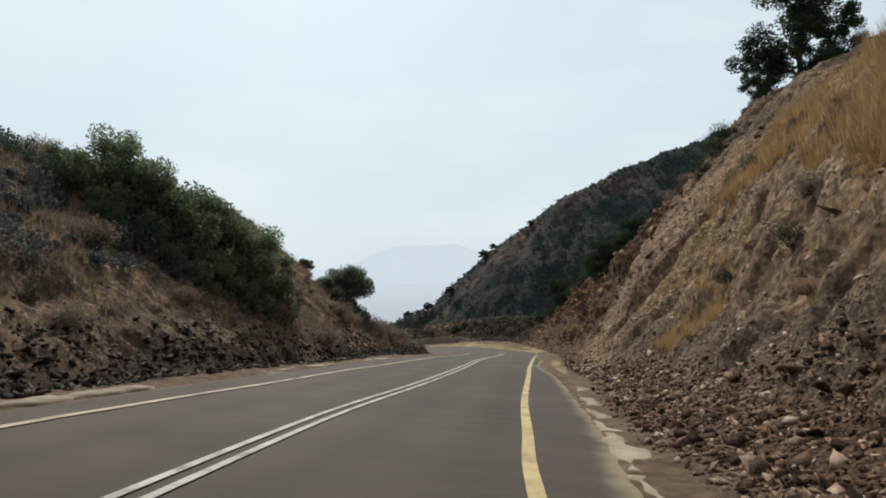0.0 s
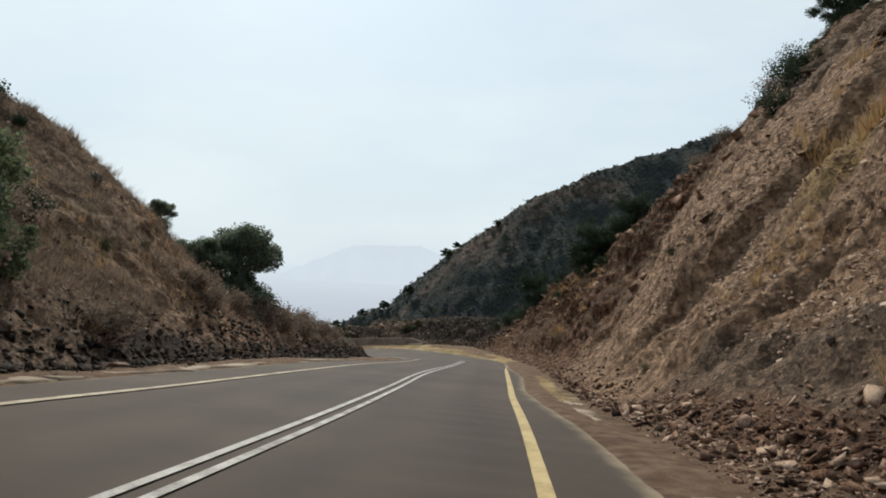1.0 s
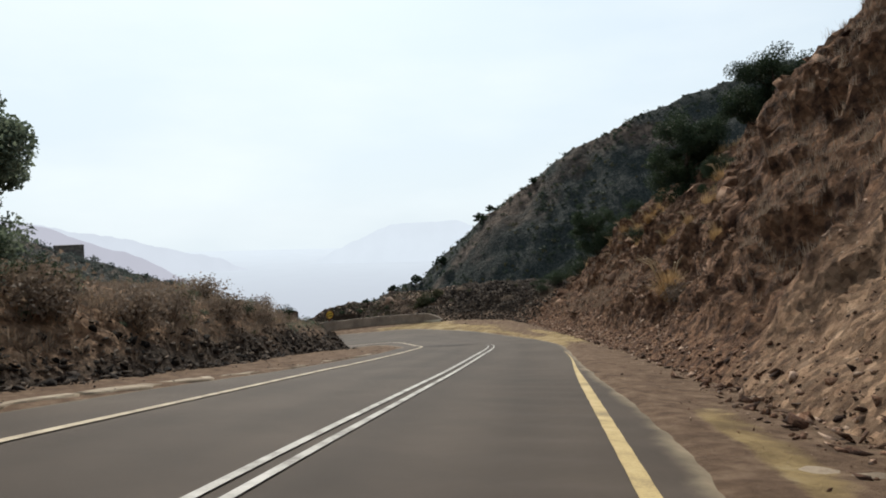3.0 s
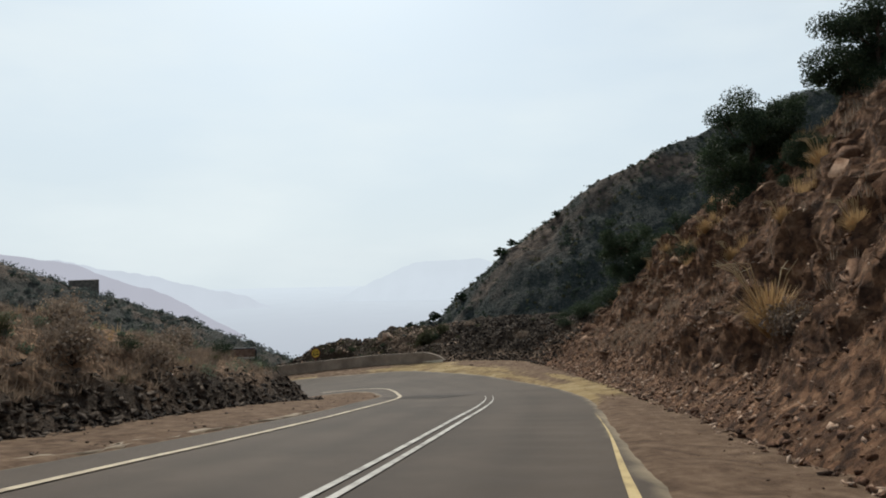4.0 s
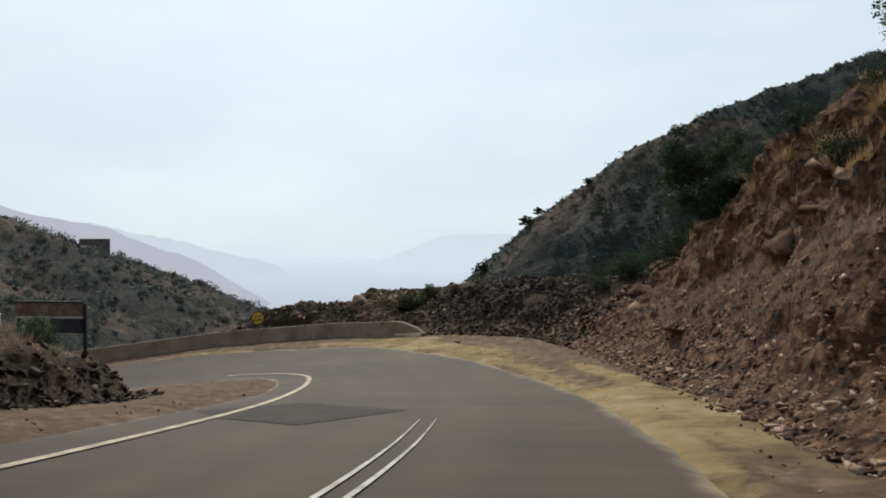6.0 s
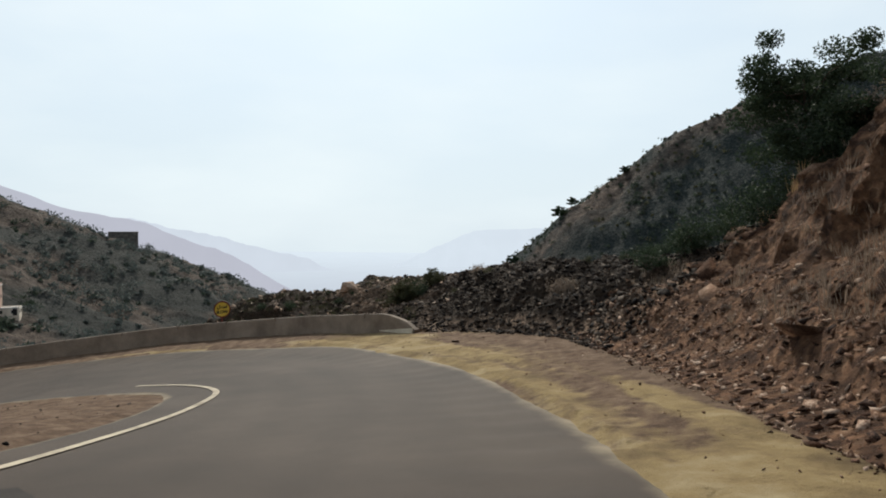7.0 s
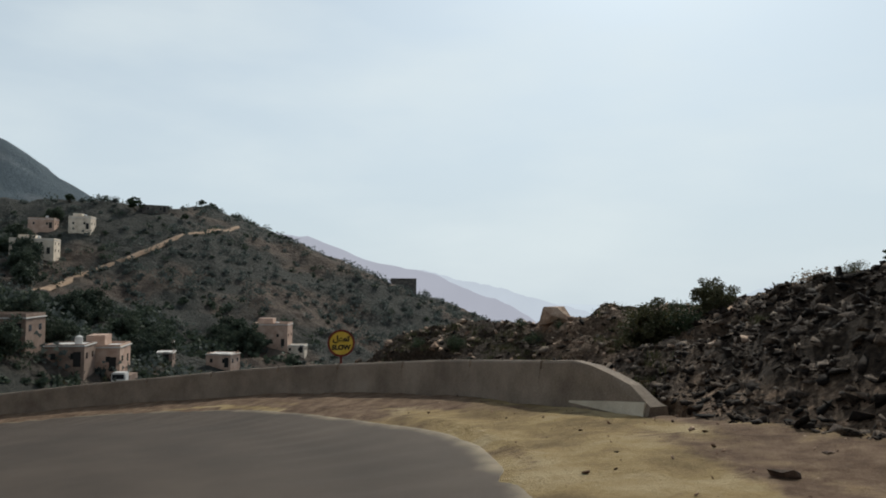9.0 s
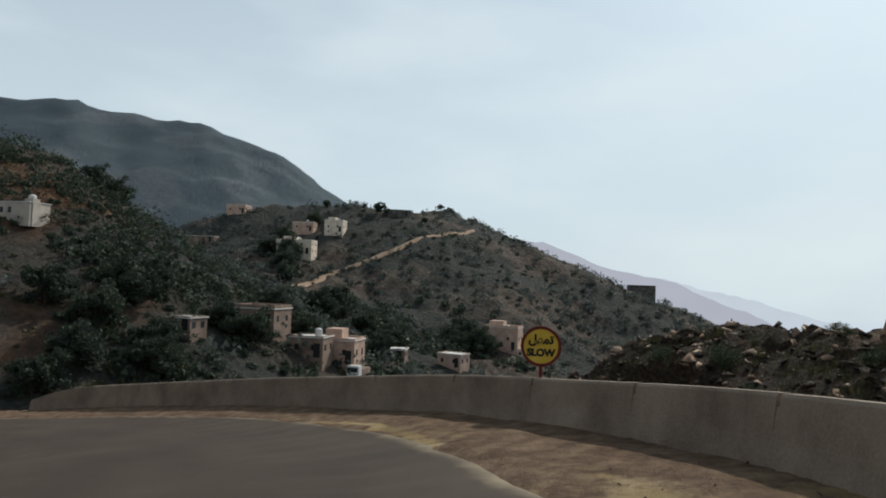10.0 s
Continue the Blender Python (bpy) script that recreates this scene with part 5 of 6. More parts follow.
# single bushes that stand out: pattern, x, y, turn, size
for pat, bx, by, bt, bs in (
        (s_wispy, 1.9, 103.2, 0.3, 0.85), (s_green, 2.7, 103.2, 2.0, 0.75), (s_wispy, 3.3, 103.4, 1.3, 0.7), (s_olive, 1.2, 103.0, 0.9, 0.5), (s_green, 15.2, 90.9, 0.2, 1.5), (s_green, 14.2, 91.6, 1.1, 1.3), (s_green, 17.2, 87.2, 2.6, 1.4), (s_green, 13.2, 92.4, 0.5, 1.2), (s_green, 16.2, 89.4, 0.5, 1.7), (s_green, -2.7, 105.4, 0.4, 0.32), (s_green, -6.2, 105.0, 1.4, 0.5), (s_green, -4.4, 104.2, 2.2, 0.55),
        (s_green, 11.8, 92.0, 0.2, 0.9), (s_green, 12.9, 92.6, 1.2, 1.0), (s_green, 13.6, 90.6, 2.2, 1.0), (s_green, 14.4, 89.8, 0.6, 1.2), (s_green, 15.6, 88.6, 0.5, 1.3), (s_green, 16.4, 87.4, 1.5, 1.2),
        (s_green, 12.4, 96.5, 2.5, 0.9), (s_green, 14.0, 100.5, 3.5, 1.2), (s_olive, 10.2, 97.0, 0.8, 0.6), (s_olive, 6.2, 99.5, 1.8, 0.7), (s_olive, 4.6, 101.0, 2.8, 0.7),
        (s_green, 8.3, 16.2, 0.9, 0.7), (s_green, 9.1, 21.8, 1.9, 0.8), (s_green, 15.4, 33.8, 2.9, 0.8), (s_green, 17.3, 45.6, 0.4, 1.5), (s_green, 18.6, 47.2, 1.4, 1.6), (s_green, 20.0, 49.0, 2.4, 1.6), (s_green, 11.7, 42.2, 0.1, 0.45), (s_olive, 9.2, 37.6, 3.1, 0.7),
        (s_green, 16.2, 80.6, 0.7, 1.1), (s_green, 19.4, 80.5, 1.1, 1.5), (s_green, 18.6, 83.0, 2.1, 1.4), (s_green, 21.0, 85.5, 1.2, 1.7), (s_green, 17.6, 86.5, 3.0, 1.2), (s_olive, 21.0, 89.0, 0.2, 1.5),
        (s_green, -7.4, 30.0, 0.3, 1.2), (s_green, -8.8, 32.0, 1.3, 1.4), (s_green, -9.8, 29.4, 2.3, 1.6), (s_green, -8.0, 27.6, 0.9, 1.2), (s_green, -11.0, 24.6, 1.9, 1.5), (s_green, -13.8, 24.4, 2.9, 1.5), (s_green, -10.4, 33.0, 0.2, 1.3), (s_green, -9.0, 35.0, 0.8, 1.1), (s_olive, -8.2, 38.0, 0.4, 1.0), (s_brush, -6.3, 47.5, 0.2, 1.3), (s_brush, -5.6, 50.5, 1.2, 1.4), (s_olive, -6.6, 51.5, 2.2, 1.2), (s_brush, -5.2, 53.5, 3.2, 1.3), (s_green, -6.4, 52.6, 0.9, 1.2), (s_green, -7.2, 50.2, 1.9, 1.3), (s_brush, -4.6, 56.8, 0.4, 1.2), (s_brush, -4.8, 59.4, 1.4, 1.2), (s_green, -6.2, 55.0, 2.4, 1.0), (s_brush, -4.3, 63.5, 0.7, 1.1), (s_olive, -4.4, 69.0, 1.7, 1.0), (s_brush, -3.9, 67.2, 2.7, 1.0), (s_olive, -7.6, 49.0, 0.7, 1.0), (s_olive, -5.8, 55.5, 1.7, 1.1), (s_olive, -5.0, 58.0, 2.7, 1.0), (s_olive, -4.6, 60.5, 0.5, 0.9), (s_olive, -5.4, 62.5, 1.6, 1.0), (s_green, -4.4, 66.5, 0.4, 0.6), (s_olive, -4.0, 72.0, 0.5, 0.8), (s_green, -4.6, 74.5, 2.1, 0.8), (s_green, -3.6, 77.5, 1.0, 0.7), (s_green, -4.4, 78.6, 0.1, 0.9), (s_green, -5.8, 77.5, 2.4, 1.0), (s_green, -7.5, 76.0, 3.4, 1.0), (s_olive, -8.5, 72.0, 0.6, 1.1)):
    place(pat, bx, by, 0, bt, bs, 0.05)
s_dull = shrub(19, 1.5, 0.8, M["leaf_dull"], "grey-green bush on the stony ground", stems=11, per=70, leaf=0.075)
# low plants among the stones of the heap
for _ in range(26):
    bx, by = rng.uniform(-12, 1.5), rng.uniform(103, 107)
    if side_of(np.array([bx]), np.array([by]), RIM)[0] > 0.9:
        place((s_olive, s_dull, s_green)[rng.integers(3)], bx, by, 0, rng.uniform(0, 6.3), rng.uniform(0.22, 0.5), 0.05)
# scattered bushes on the banks
for _ in range(150):
    bx, by = rng.uniform(-22, -3), rng.uniform(2, 80)
    vv = -side_of(np.array([bx]), np.array([by]), TOE_LEFT)[0]
    if vv < 0.8:
        continue
    pat = (s_brush, s_brush, s_olive, s_brush)[rng.integers(4)]
    place(pat, bx, by, 0, rng.uniform(0, 6.3), rng.uniform(0.45, 1.1), 0.06)
for _ in range(120):
    bx, by = rng.uniform(5, 34), rng.uniform(6, 104)
    uu = side_of(np.array([bx]), np.array([by]), TOE_RIGHT)[0]
    if uu < 1.6 or (uu < 7 and rng.random() < 0.5):
        continue
    pat = (s_brush, s_olive, s_brush, s_olive, s_green)[rng.integers(5)]
    place(pat, bx, by, 0, rng.uniform(0, 6.3), rng.uniform(0.3, 0.8) * (1.5 if uu > 9 else 1), 0.06)

# scrub on the hills across the valley and beyond the bend, too many to count


def scrub(name, n, x0, x1, y0, y1, k, mat, label, size, keep, per=20, seed=1, leaf=0.55):
    r = np.random.default_rng(seed)
    x, y = r.uniform(x0, x1, n * 3), r.uniform(y0, y1, n * 3)
    m = keep(x, y) & (fbm(x / 22, y / 22, 0.1, 3, seed) + r.normal(size=len(x)) * 0.35 > 0.0)
    x, y = x[m][:n], y[m][:n]
    s = size * (0.35 + 1.3 * r.random(len(x)) ** 2)
    z = ground_z(x, y, k) + s * 0.35
    co, fa = leaves(r, np.stack([x, y, z], 1), s, per, size * leaf, 0.7, 0.8)
    ob = new(name, mesh_arrays(name, co, fa, mat))
    tagged(ob, label, "scrub", kind="stuff")


scrub("bank_scrub", 300, -22, -5, 14, 48, 0, M["leaf_dull"], "grey-green bushes covering the upper bank", 0.55, lambda x, y: -side_of(x, y, TOE_LEFT) > 3.0 + 0.05 * (y - 14), 260, seed=14, leaf=0.16)
scrub("bank_scrub", 60, -22, -5, 14, 48, 0, M["leaf"], "dark green bushes on the upper bank", 0.6, lambda x, y: -side_of(x, y, TOE_LEFT) > 3.4 + 0.05 * (y - 14), 280, seed=15, leaf=0.15)
scrub("bank_scrub", 120, -12, -3, 48, 79, 0, M["leaf_grey"], "grey-green low plants on the bank", 0.34, lambda x, y: -side_of(x, y, TOE_LEFT) > 1.0, 150, seed=16, leaf=0.16)
scrub("hillside_scrub", 4200, -40, 200, 135, 320, 1, M["leaf_hill"], "dark scrub covering the rocky hill", 0.95, lambda x, y: x > -40, seed=2)
scrub("hillside_scrub", 900, -40, 200, 135, 320, 1, M["leaf_olive"], "olive scrub covering the rocky hill", 0.9, lambda x, y: x > -40, seed=3)
scrub("hillside_scrub", 3600, -330, -60, 80, 500, 2, M["leaf_dull"], "dark scrub covering the valley hillside", 2.1, lambda x, y: x < -60, 46, seed=4, leaf=0.3)
scrub("hillside_scrub", 900, -330, -60, 80, 500, 2, M["leaf_hill"], "dark green scrub covering the valley hillside", 2.0, lambda x, y: x < -60, 46, seed=5, leaf=0.3)
scrub("hillside_scrub", 1300, -135, -62, 84, 170, 2, M["leaf_hill"], "low dark bushes on the near spur", 1.35, lambda x, y: x < -62, 50, seed=8, leaf=0.26)
scrub("hillside_scrub", 700, -135, -62, 84, 170, 2, M["leaf_olive"], "dry olive brush on the near spur", 0.8, lambda x, y: x < -62, 30, seed=9, leaf=0.35)
scrub("village_scrub", 260, -100, -64, 112, 160, 2, M["leaf_hill"], "dark bushes crowding between the village houses", 1.3, lambda x, y: (np.hypot(x + 86, y - 144) > 6.5) & (np.hypot(x + 89.5, y - 135) > 5) & (np.hypot(x + 84, y - 122) > 4.5), 34, seed=12)
scrub("village_scrub", 420, -160, -112, 150, 230, 2, M["leaf_hill"], "dark thickets below the hillside houses", 1.7, lambda x, y: (np.hypot(x + 128, y - 223) > 8) & (np.hypot(x + 107, y - 187) > 6) & (np.hypot(x + 117, y - 178) > 6), 30, seed=13)

# ------------------------------------------------------------------ dry grass, too many blades to count


def grass(name, n, x0, x1, y0, y1, keep, height, mat, label, blades=14, spread=0.16, seed=1, lean=0.5, broad=1.0):
    r = np.random.default_rng(seed)
    x, y = r.uniform(x0, x1, n * 4), r.uniform(y0, y1, n * 4)
    m = keep(x, y, side_of(x, y, TOE_RIGHT), -side_of(x, y, TOE_LEFT), r)
    x, y = x[m][:n], y[m][:n]
    z = ground_z(x, y) - 0.03
    c = np.repeat(np.stack([x, y, z], 1), blades, 0)
    N = len(c)
    h = (np.repeat(height * r.uniform(0.5, 1.25, len(x)), blades) * r.uniform(0.55, 1.1, N))[:, None]
    a = r.uniform(0, 2 * math.pi, N)
    out = np.stack([np.cos(a), np.sin(a), np.zeros(N)], 1)
    side = np.stack([-np.sin(a), np.cos(a), np.zeros(N)], 1)
    root = c + out * spread * r.random((N, 1)) * (h / height)
    tip = root + out * h * lean * r.random((N, 1)) + np.array([0, 0, 1.0]) * h
    w = broad * (0.006 + 0.007 * r.random((N, 1)))
    co = np.stack([root - side * w, root + side * w, tip], 1).reshape(-1, 3)
    ob = new(name, mesh_arrays(name, co, np.arange(N * 3).reshape(-1, 3), mat))
    tagged(ob, label, "grass", kind="stuff")


def patchy(x, y, seed, lo):
    return fbm(x / 3.0, y / 3.0, 0.5, 3, seed) > lo


grass("dry_grass", 15000, 5, 32, -2, 56, lambda x, y, u, v, r: (u > 4.4 + 0.1 * (y - 14)) & (r.random(len(x)) < smooth(41, 31, y)) & patchy(x, y, 91, 0.0 + 0.25 * r.normal(size=len(x))), 0.75, M["straw"], "long golden dry grass on the upper cut slope", 20, 0.3, 21, 0.9, 2.2)
grass("dry_grass", 330, 6, 12, 6, 34, lambda x, y, u, v, r: (u > 2.6) & (u < 6) & patchy(x, y, 92, 0.3), 0.34, M["straw"], "golden dry grass above the rubble", 24, 0.22, 22, 0.9)
grass("dry_grass", 900, -22, -3, 0, 80, lambda x, y, u, v, r: (v > 1.7) & patchy(x, y, 93, 0.1), 0.38, M["straw"], "dry straw-coloured grass on the bank", 13, 0.16, 23)
grass("dry_grass", 12000, -22, -3, 0, 80, lambda x, y, u, v, r: (v > np.where(y < 46, 1.5, 0.9) + 0.3 * r.normal(size=len(x))) & patchy(x, y, 94, -0.22), 0.31, M["brush"], "dry brown weeds on the bank", 18, 0.34, 24, 1.3, 1.5)
grass("dry_grass", 2600, 9, 26, 50, 92, lambda x, y, u, v, r: (u > 1.8) & patchy(x, y, 95, 0.12), 0.36, M["brush"], "dry brown weeds on the rocky slope", 12, 0.2, 25, 0.8)
grass("dry_grass", 1300, 12, 24, 66, 92, lambda x, y, u, v, r: (u > 4.5) & patchy(x, y, 96, 0.1), 0.5, M["straw"], "pale dry grass on the rocky slope", 15, 0.2, 26)
grass("dry_grass", 1600, -11, 9, 97, 110, lambda x, y, u, v, r: (side_of(x, y, RIM) > 1.5) & (x < 3) & patchy(x, y, 97, 0.0), 0.2, M["leaf_olive"], "thin green weeds on the spoil heap", 12, 0.2, 27, 0.8)


grass("dry_grass", 90, 7.8, 9.4, 21.2, 25, lambda x, y, u, v, r: u > 1.5, 0.5, M["straw"], "golden grass tuft above the rubble", 40, 0.3, 20, 0.9)


def plume_grass(x, y, size, turn):
    """A tussock of tall grass with pale arching plumes."""
    r = np.random.default_rng(int(x * 100))
    root = new("plume_grass")
    co, fa = [], []
    for i in range(520):
        a, l = r.uniform(0, 6.283), r.uniform(0.5, 1.0)
        o = np.array([math.cos(a), math.sin(a), 0.0])
        sd_ = np.array([-math.sin(a), math.cos(a), 0.0]) * 0.011
        p0 = o * 0.06 * r.random()
        t_ = 0.12 + 0.75 * r.random() ** 1.3
        p1 = p0 + l * 0.5 * (o * math.sin(t_) + np.array([0, 0, math.cos(t_)]))
        p2 = p1 + l * 0.45 * (o * math.sin(t_ * 1.6) + np.array([0, 0, math.cos(t_ * 1.6)]))
        k = len(co)
        co += [p0 - sd_, p0 + sd_, p1 + sd_, p1 - sd_, p2 + sd_ * 0.2, p2 - sd_ * 0.2]
        fa += [(k, k + 1, k + 2, k + 3), (k + 3, k + 2, k + 4, k + 5)]
    part("leaf_tuft", mesh_arrays("leaf_tuft", co, fa, M["straw"]), None, root)
    for i in range(14):
        a = turn + r.normal() * 0.7
        o = np.array([math.cos(a), math.sin(a), 0.0])
        pts = [o * 0.05, o * 0.25 + np.array([0, 0, 0.6]), o * 0.5 + np.array([0, 0, 0.95 + 0.2 * r.random()]), o * 0.8 + np.array([0, 0, 1.0 + 0.2 * r.random()])]
        c, f = tube(pts, (0.002, 0.002, 0.009, 0.003), 5)
        part("plume", mesh_arrays("plume", c, f, M["pale_plume"], True), None, root, "pale feathery plume")
    root.matrix_basis = Matrix.Translation((x, y, gz(x, y) - 0.05)) @ Matrix.Scale(size, 4)
    tagged(root, "golden tussock of plume grass on the rocky slope", "grass tussock", "plume grass tussocks")


M["pale_plume"] = leafy("pale_plumes", (0.4, 0.32, 0.2), (0.6, 0.5, 0.34), 0.4)
for px, py, ps in ((11.9, 61.6, 1.4), (13.2, 60.6, 0.7), (16.6, 68.5, 0.9), (17.2, 69.5, 0.8), (18.0, 78.0, 0.9), (16.4, 84.6, 0.9), (17.0, 83.2, 0.9), (17.6, 81.4, 0.8), (15.9, 85.6, 0.8), (15.3, 75.3, 0.7), (15.8, 73.8, 0.8), (14.2, 66.0, 0.6)):
    plume_grass(px, py, ps, 3.2)

# ------------------------------------------------------------------ rocks


def stone_mesh(seed, corners=12, flat=0.7):
    """An angular, broken rock: the hull of a few scattered corners."""
    r = np.random.default_rng(seed)
    bm = bmesh.new()
    for _ in range(corners):
        v = r.uniform(-1, 1, 3)
        v /= max(abs(v)) ** 0.7
        bm.verts.new((v[0] * 0.55, v[1] * r.uniform(0.3, 0.45), v[2] * flat * 0.4))
    res = bmesh.ops.convex_hull(bm, input=bm.verts)
    dead = [g for g in res["geom_interior"] if isinstance(g, bmesh.types.BMVert)]
    bmesh.ops.delete(bm, geom=dead, context="VERTS")
    bmesh.ops.recalc_face_normals(bm, faces=bm.faces)
    me = bpy.data.meshes.new("stone")
    bm.to_mesh(me)
    bm.free()
    return me


STONES = [stone_mesh(100 + i, 13, (0.6, 0.8, 1.0)[i % 3]) for i in range(6)]
for me in STONES:
    me.materials.append(M["stone"])
PEBBLES = []
for i in range(16):
    me = stone_mesh(200 + i, 6 + i % 3, (0.2, 0.4, 0.65)[i % 3])
    co = np.zeros(len(me.vertices) * 3)
    me.vertices.foreach_get("co", co)
    PEBBLES.append((co.reshape(-1, 3), np.array([tuple(p.vertices) for p in me.polygons])))
    bpy.data.meshes.remove(me)


def rubble(name, n, x0, x1, y0, y1, keep, lo, hi, mat, label, seed, sink=0.25, power=2.5):
    r = np.random.default_rng(seed)
    x, y = r.uniform(x0, x1, n * 6), r.uniform(y0, y1, n * 6)
    m = keep(x, y, side_of(x, y, TOE_RIGHT), -side_of(x, y, TOE_LEFT), r)
    x, y = x[m][:n], y[m][:n]
    s = lo + (hi - lo) * r.random(len(x)) ** power
    z = ground_z(x, y) + s * (0.25 - sink)
    cos, fas, o = [], [], 0
    for i in range(len(x)):
        co, fa = PEBBLES[r.integers(16)]
        e = Euler((r.normal() * 0.5, r.normal() * 0.5, r.uniform(0, 6.3))).to_matrix()
        cos.append(co @ np.array(e).T * s[i] + (x[i], y[i], z[i]))
        fas.append(fa + o)
        o += len(co)
    ob = new(name, mesh_arrays(name, np.concatenate(cos), np.concatenate(fas), mat))
    tagged(ob, label, "rubble", kind="stuff")


def talus(x, y, u, v, r):
    reach = np.interp(y, (8, 14, 22, 30, 38), (2.2, 1.9, 1.3, 0.9, 0.5))
    return (u > -0.75 + 0.15 * r.normal(size=len(x))) & (u < reach + 0.3 * r.normal(size=len(x))) & (r.random(len(x)) < smooth(38, 24, y) + 0.06)


rubble("rubble", 22000, 2, 12, 0, 40, talus, 0.025, 0.15, M["rock"], "reddish-brown jagged rubble heaped at the foot of the cut slope", 31, 0.25, 2.4)
rubble("rubble", 1700, 2, 12, 0, 40, talus, 0.12, 0.38, M["rock"], "flat broken slabs in the rubble at the foot of the cut slope", 30, 0.2, 2.6)
rubble("rubble", 700, 4, 10, 28, 53, lambda x, y, u, v, r: np.abs(x - np.interp(y, [g[1] for g in GUTTER], [g[0] for g in GUTTER]) - 0.95) < 0.12 + 0.3 * r.random(len(x)), 0.05, 0.4, M["rock"], "broken stones lying along the gutter", 29, 0.2, 2.6)
rubble("rubble", 6500, 7, 16, 36, 92, lambda x, y, u, v, r: (u > -0.3) & (u < np.where(y > 58, 2.6, 0.9) + r.normal(size=len(x)) * 0.5), 0.035, 0.24, M["rock"], "brown stones fallen along the slope's foot", 32, 0.2, 3.0)
rubble("rubble", 7000, 8, 17, 60, 91, lambda x, y, u, v, r: (u > -0.2) & (u < 3.2 + r.normal(size=len(x)) * 0.7), 0.025, 0.2, M["rock"], "reddish-brown talus below the crags", 28, 0.3, 3.4)
rubble("scree", 10000, 7, 16, 23, 46, lambda x, y, u, v, r: (u > 2.2) & (u < 7.5 + 0.6 * r.normal(size=len(x))) & patchy(x, y, 89, -0.1), 0.03, 0.24, M["scree"], "pinkish scree on the bare cut slope", 27, 0.35, 3.0)
rubble("rubble", 9000, 8, 26, 38, 95, lambda x, y, u, v, r: (u > 1.0) & (u < 10) & patchy(x, y, 98, 0.0), 0.03, 0.15, M["rock"], "brown rock fragments bedded in the slope", 33, 0.4, 3.0)
rubble("rubble", 19000, -4, 16, 88, 106, lambda x, y, u, v, r: (u > -0.3) & (u < 9) & (y - 0.32 * (x - 9) > 88) & (x > 3.0 + r.normal(size=len(x)) * 1.2), 0.04, 0.32, M["dark_rock"], "dark angular rubble of the spoil heap", 34, 0.2, 3.0)
rubble("rubble", 2600, -13, 5, 99, 112, lambda x, y, u, v, r: side_of(x, y, RIM) > 0.4, 0.04, 0.34, M["scree"], "pale brown stones on the low heap behind the barrier", 45, 0.2, 3.0)
rubble("rubble", 5200, -13, 5, 99, 112, lambda x, y, u, v, r: side_of(x, y, RIM) > 0.4, 0.04, 0.34, M["dark_rock"], "dark stones on the low heap behind the barrier", 35, 0.2, 3.0)
rubble("rubble", 11000, -10, -1, 2, 81, lambda x, y, u, v, r: (v > -0.5) & (v < np.where(y < 46, 1.45, 0.8) + r.normal(size=len(x)) * 0.35), 0.04, 0.34, M["dark_rock"], "dark rubble along the foot of the bank", 36, 0.2, 3.0)
rubble("rubble", 1300, -9, -1, 40, 83, lambda x, y, u, v, r: (v > 0.1) & (v < 1.5 + r.normal(size=len(x)) * 0.5), 0.05, 0.36, M["dark_rock"], "dark broken stones in the low bank", 43, 0.25, 2.8)
rubble("rubble", 1600, -16, -3, 2, 81, lambda x, y, u, v, r: (v > 1.0) & patchy(x, y, 99, 0.05), 0.04, 0.28, M["rock"], "pale and brown stones on the bank", 37)
rubble("rubble", 12000, 5, 24, 4, 54, lambda x, y, u, v, r: (u > 2.0) & (u < 13) & patchy(x, y, 88, -0.2 + 0.2 * r.normal(size=len(x))), 0.04, 0.22, M["scree"], "pinkish-brown scree bedded in the cut slope", 40, 0.35, 3.0)
rubble("outcrop", 420, 9, 24, 53, 92, lambda x, y, u, v, r: (u > 1.6) & (u < 10) & patchy(x, y, 86, -0.05), 0.3, 1.5, M["crag"], "reddish-brown rock outcrops jutting from the slope", 41, 0.42, 2.2)
rubble("outcrop", 260, 6, 22, 5, 54, lambda x, y, u, v, r: (u > 3.0) & (u < 12) & patchy(x, y, 85, 0.0), 0.3, 1.2, M["crag"], "brown rock outcrops in the cut slope", 42, 0.46, 2.2)
rubble("gravel", 1700, -3, 13, 30, 100, lambda x, y, u, v, r: (u < 0) & (side_of(x, y, EDGE_RIGHT) > 0.2 + 0.9 * r.random(len(x))), 0.012, 0.085, M["rock"], "gravel and small stones scattered on the dusty verge", 38, 0.1, 3.5)
rubble("gravel", 900, -10, 2, 2, 88, lambda x, y, u, v, r: (v < 0) & (side_of(x, y, EDGE_LEFT) < -0.1), 0.012, 0.09, M["dark_rock"], "gravel on the inner verge", 39, 0.1, 3.0)


def lone_stone(x, y, s, k, turn, label, sink=0.2, mat=None):
    me = STONES[k % 6]
    if mat:
        me = me.copy()
        me.materials[0] = mat
    ob = new("stone", me)
    ob.matrix_basis = Matrix.Translation((x, y, gz(x, y) + s * (0.32 - sink))) @ Euler((0.2 * math.sin(k), 0.2 * math.cos(k), turn)).to_matrix().to_4x4() @ Matrix.Scale(s, 4)
    tagged(ob, label, "stone", "loose stones beside the road")
    return ob


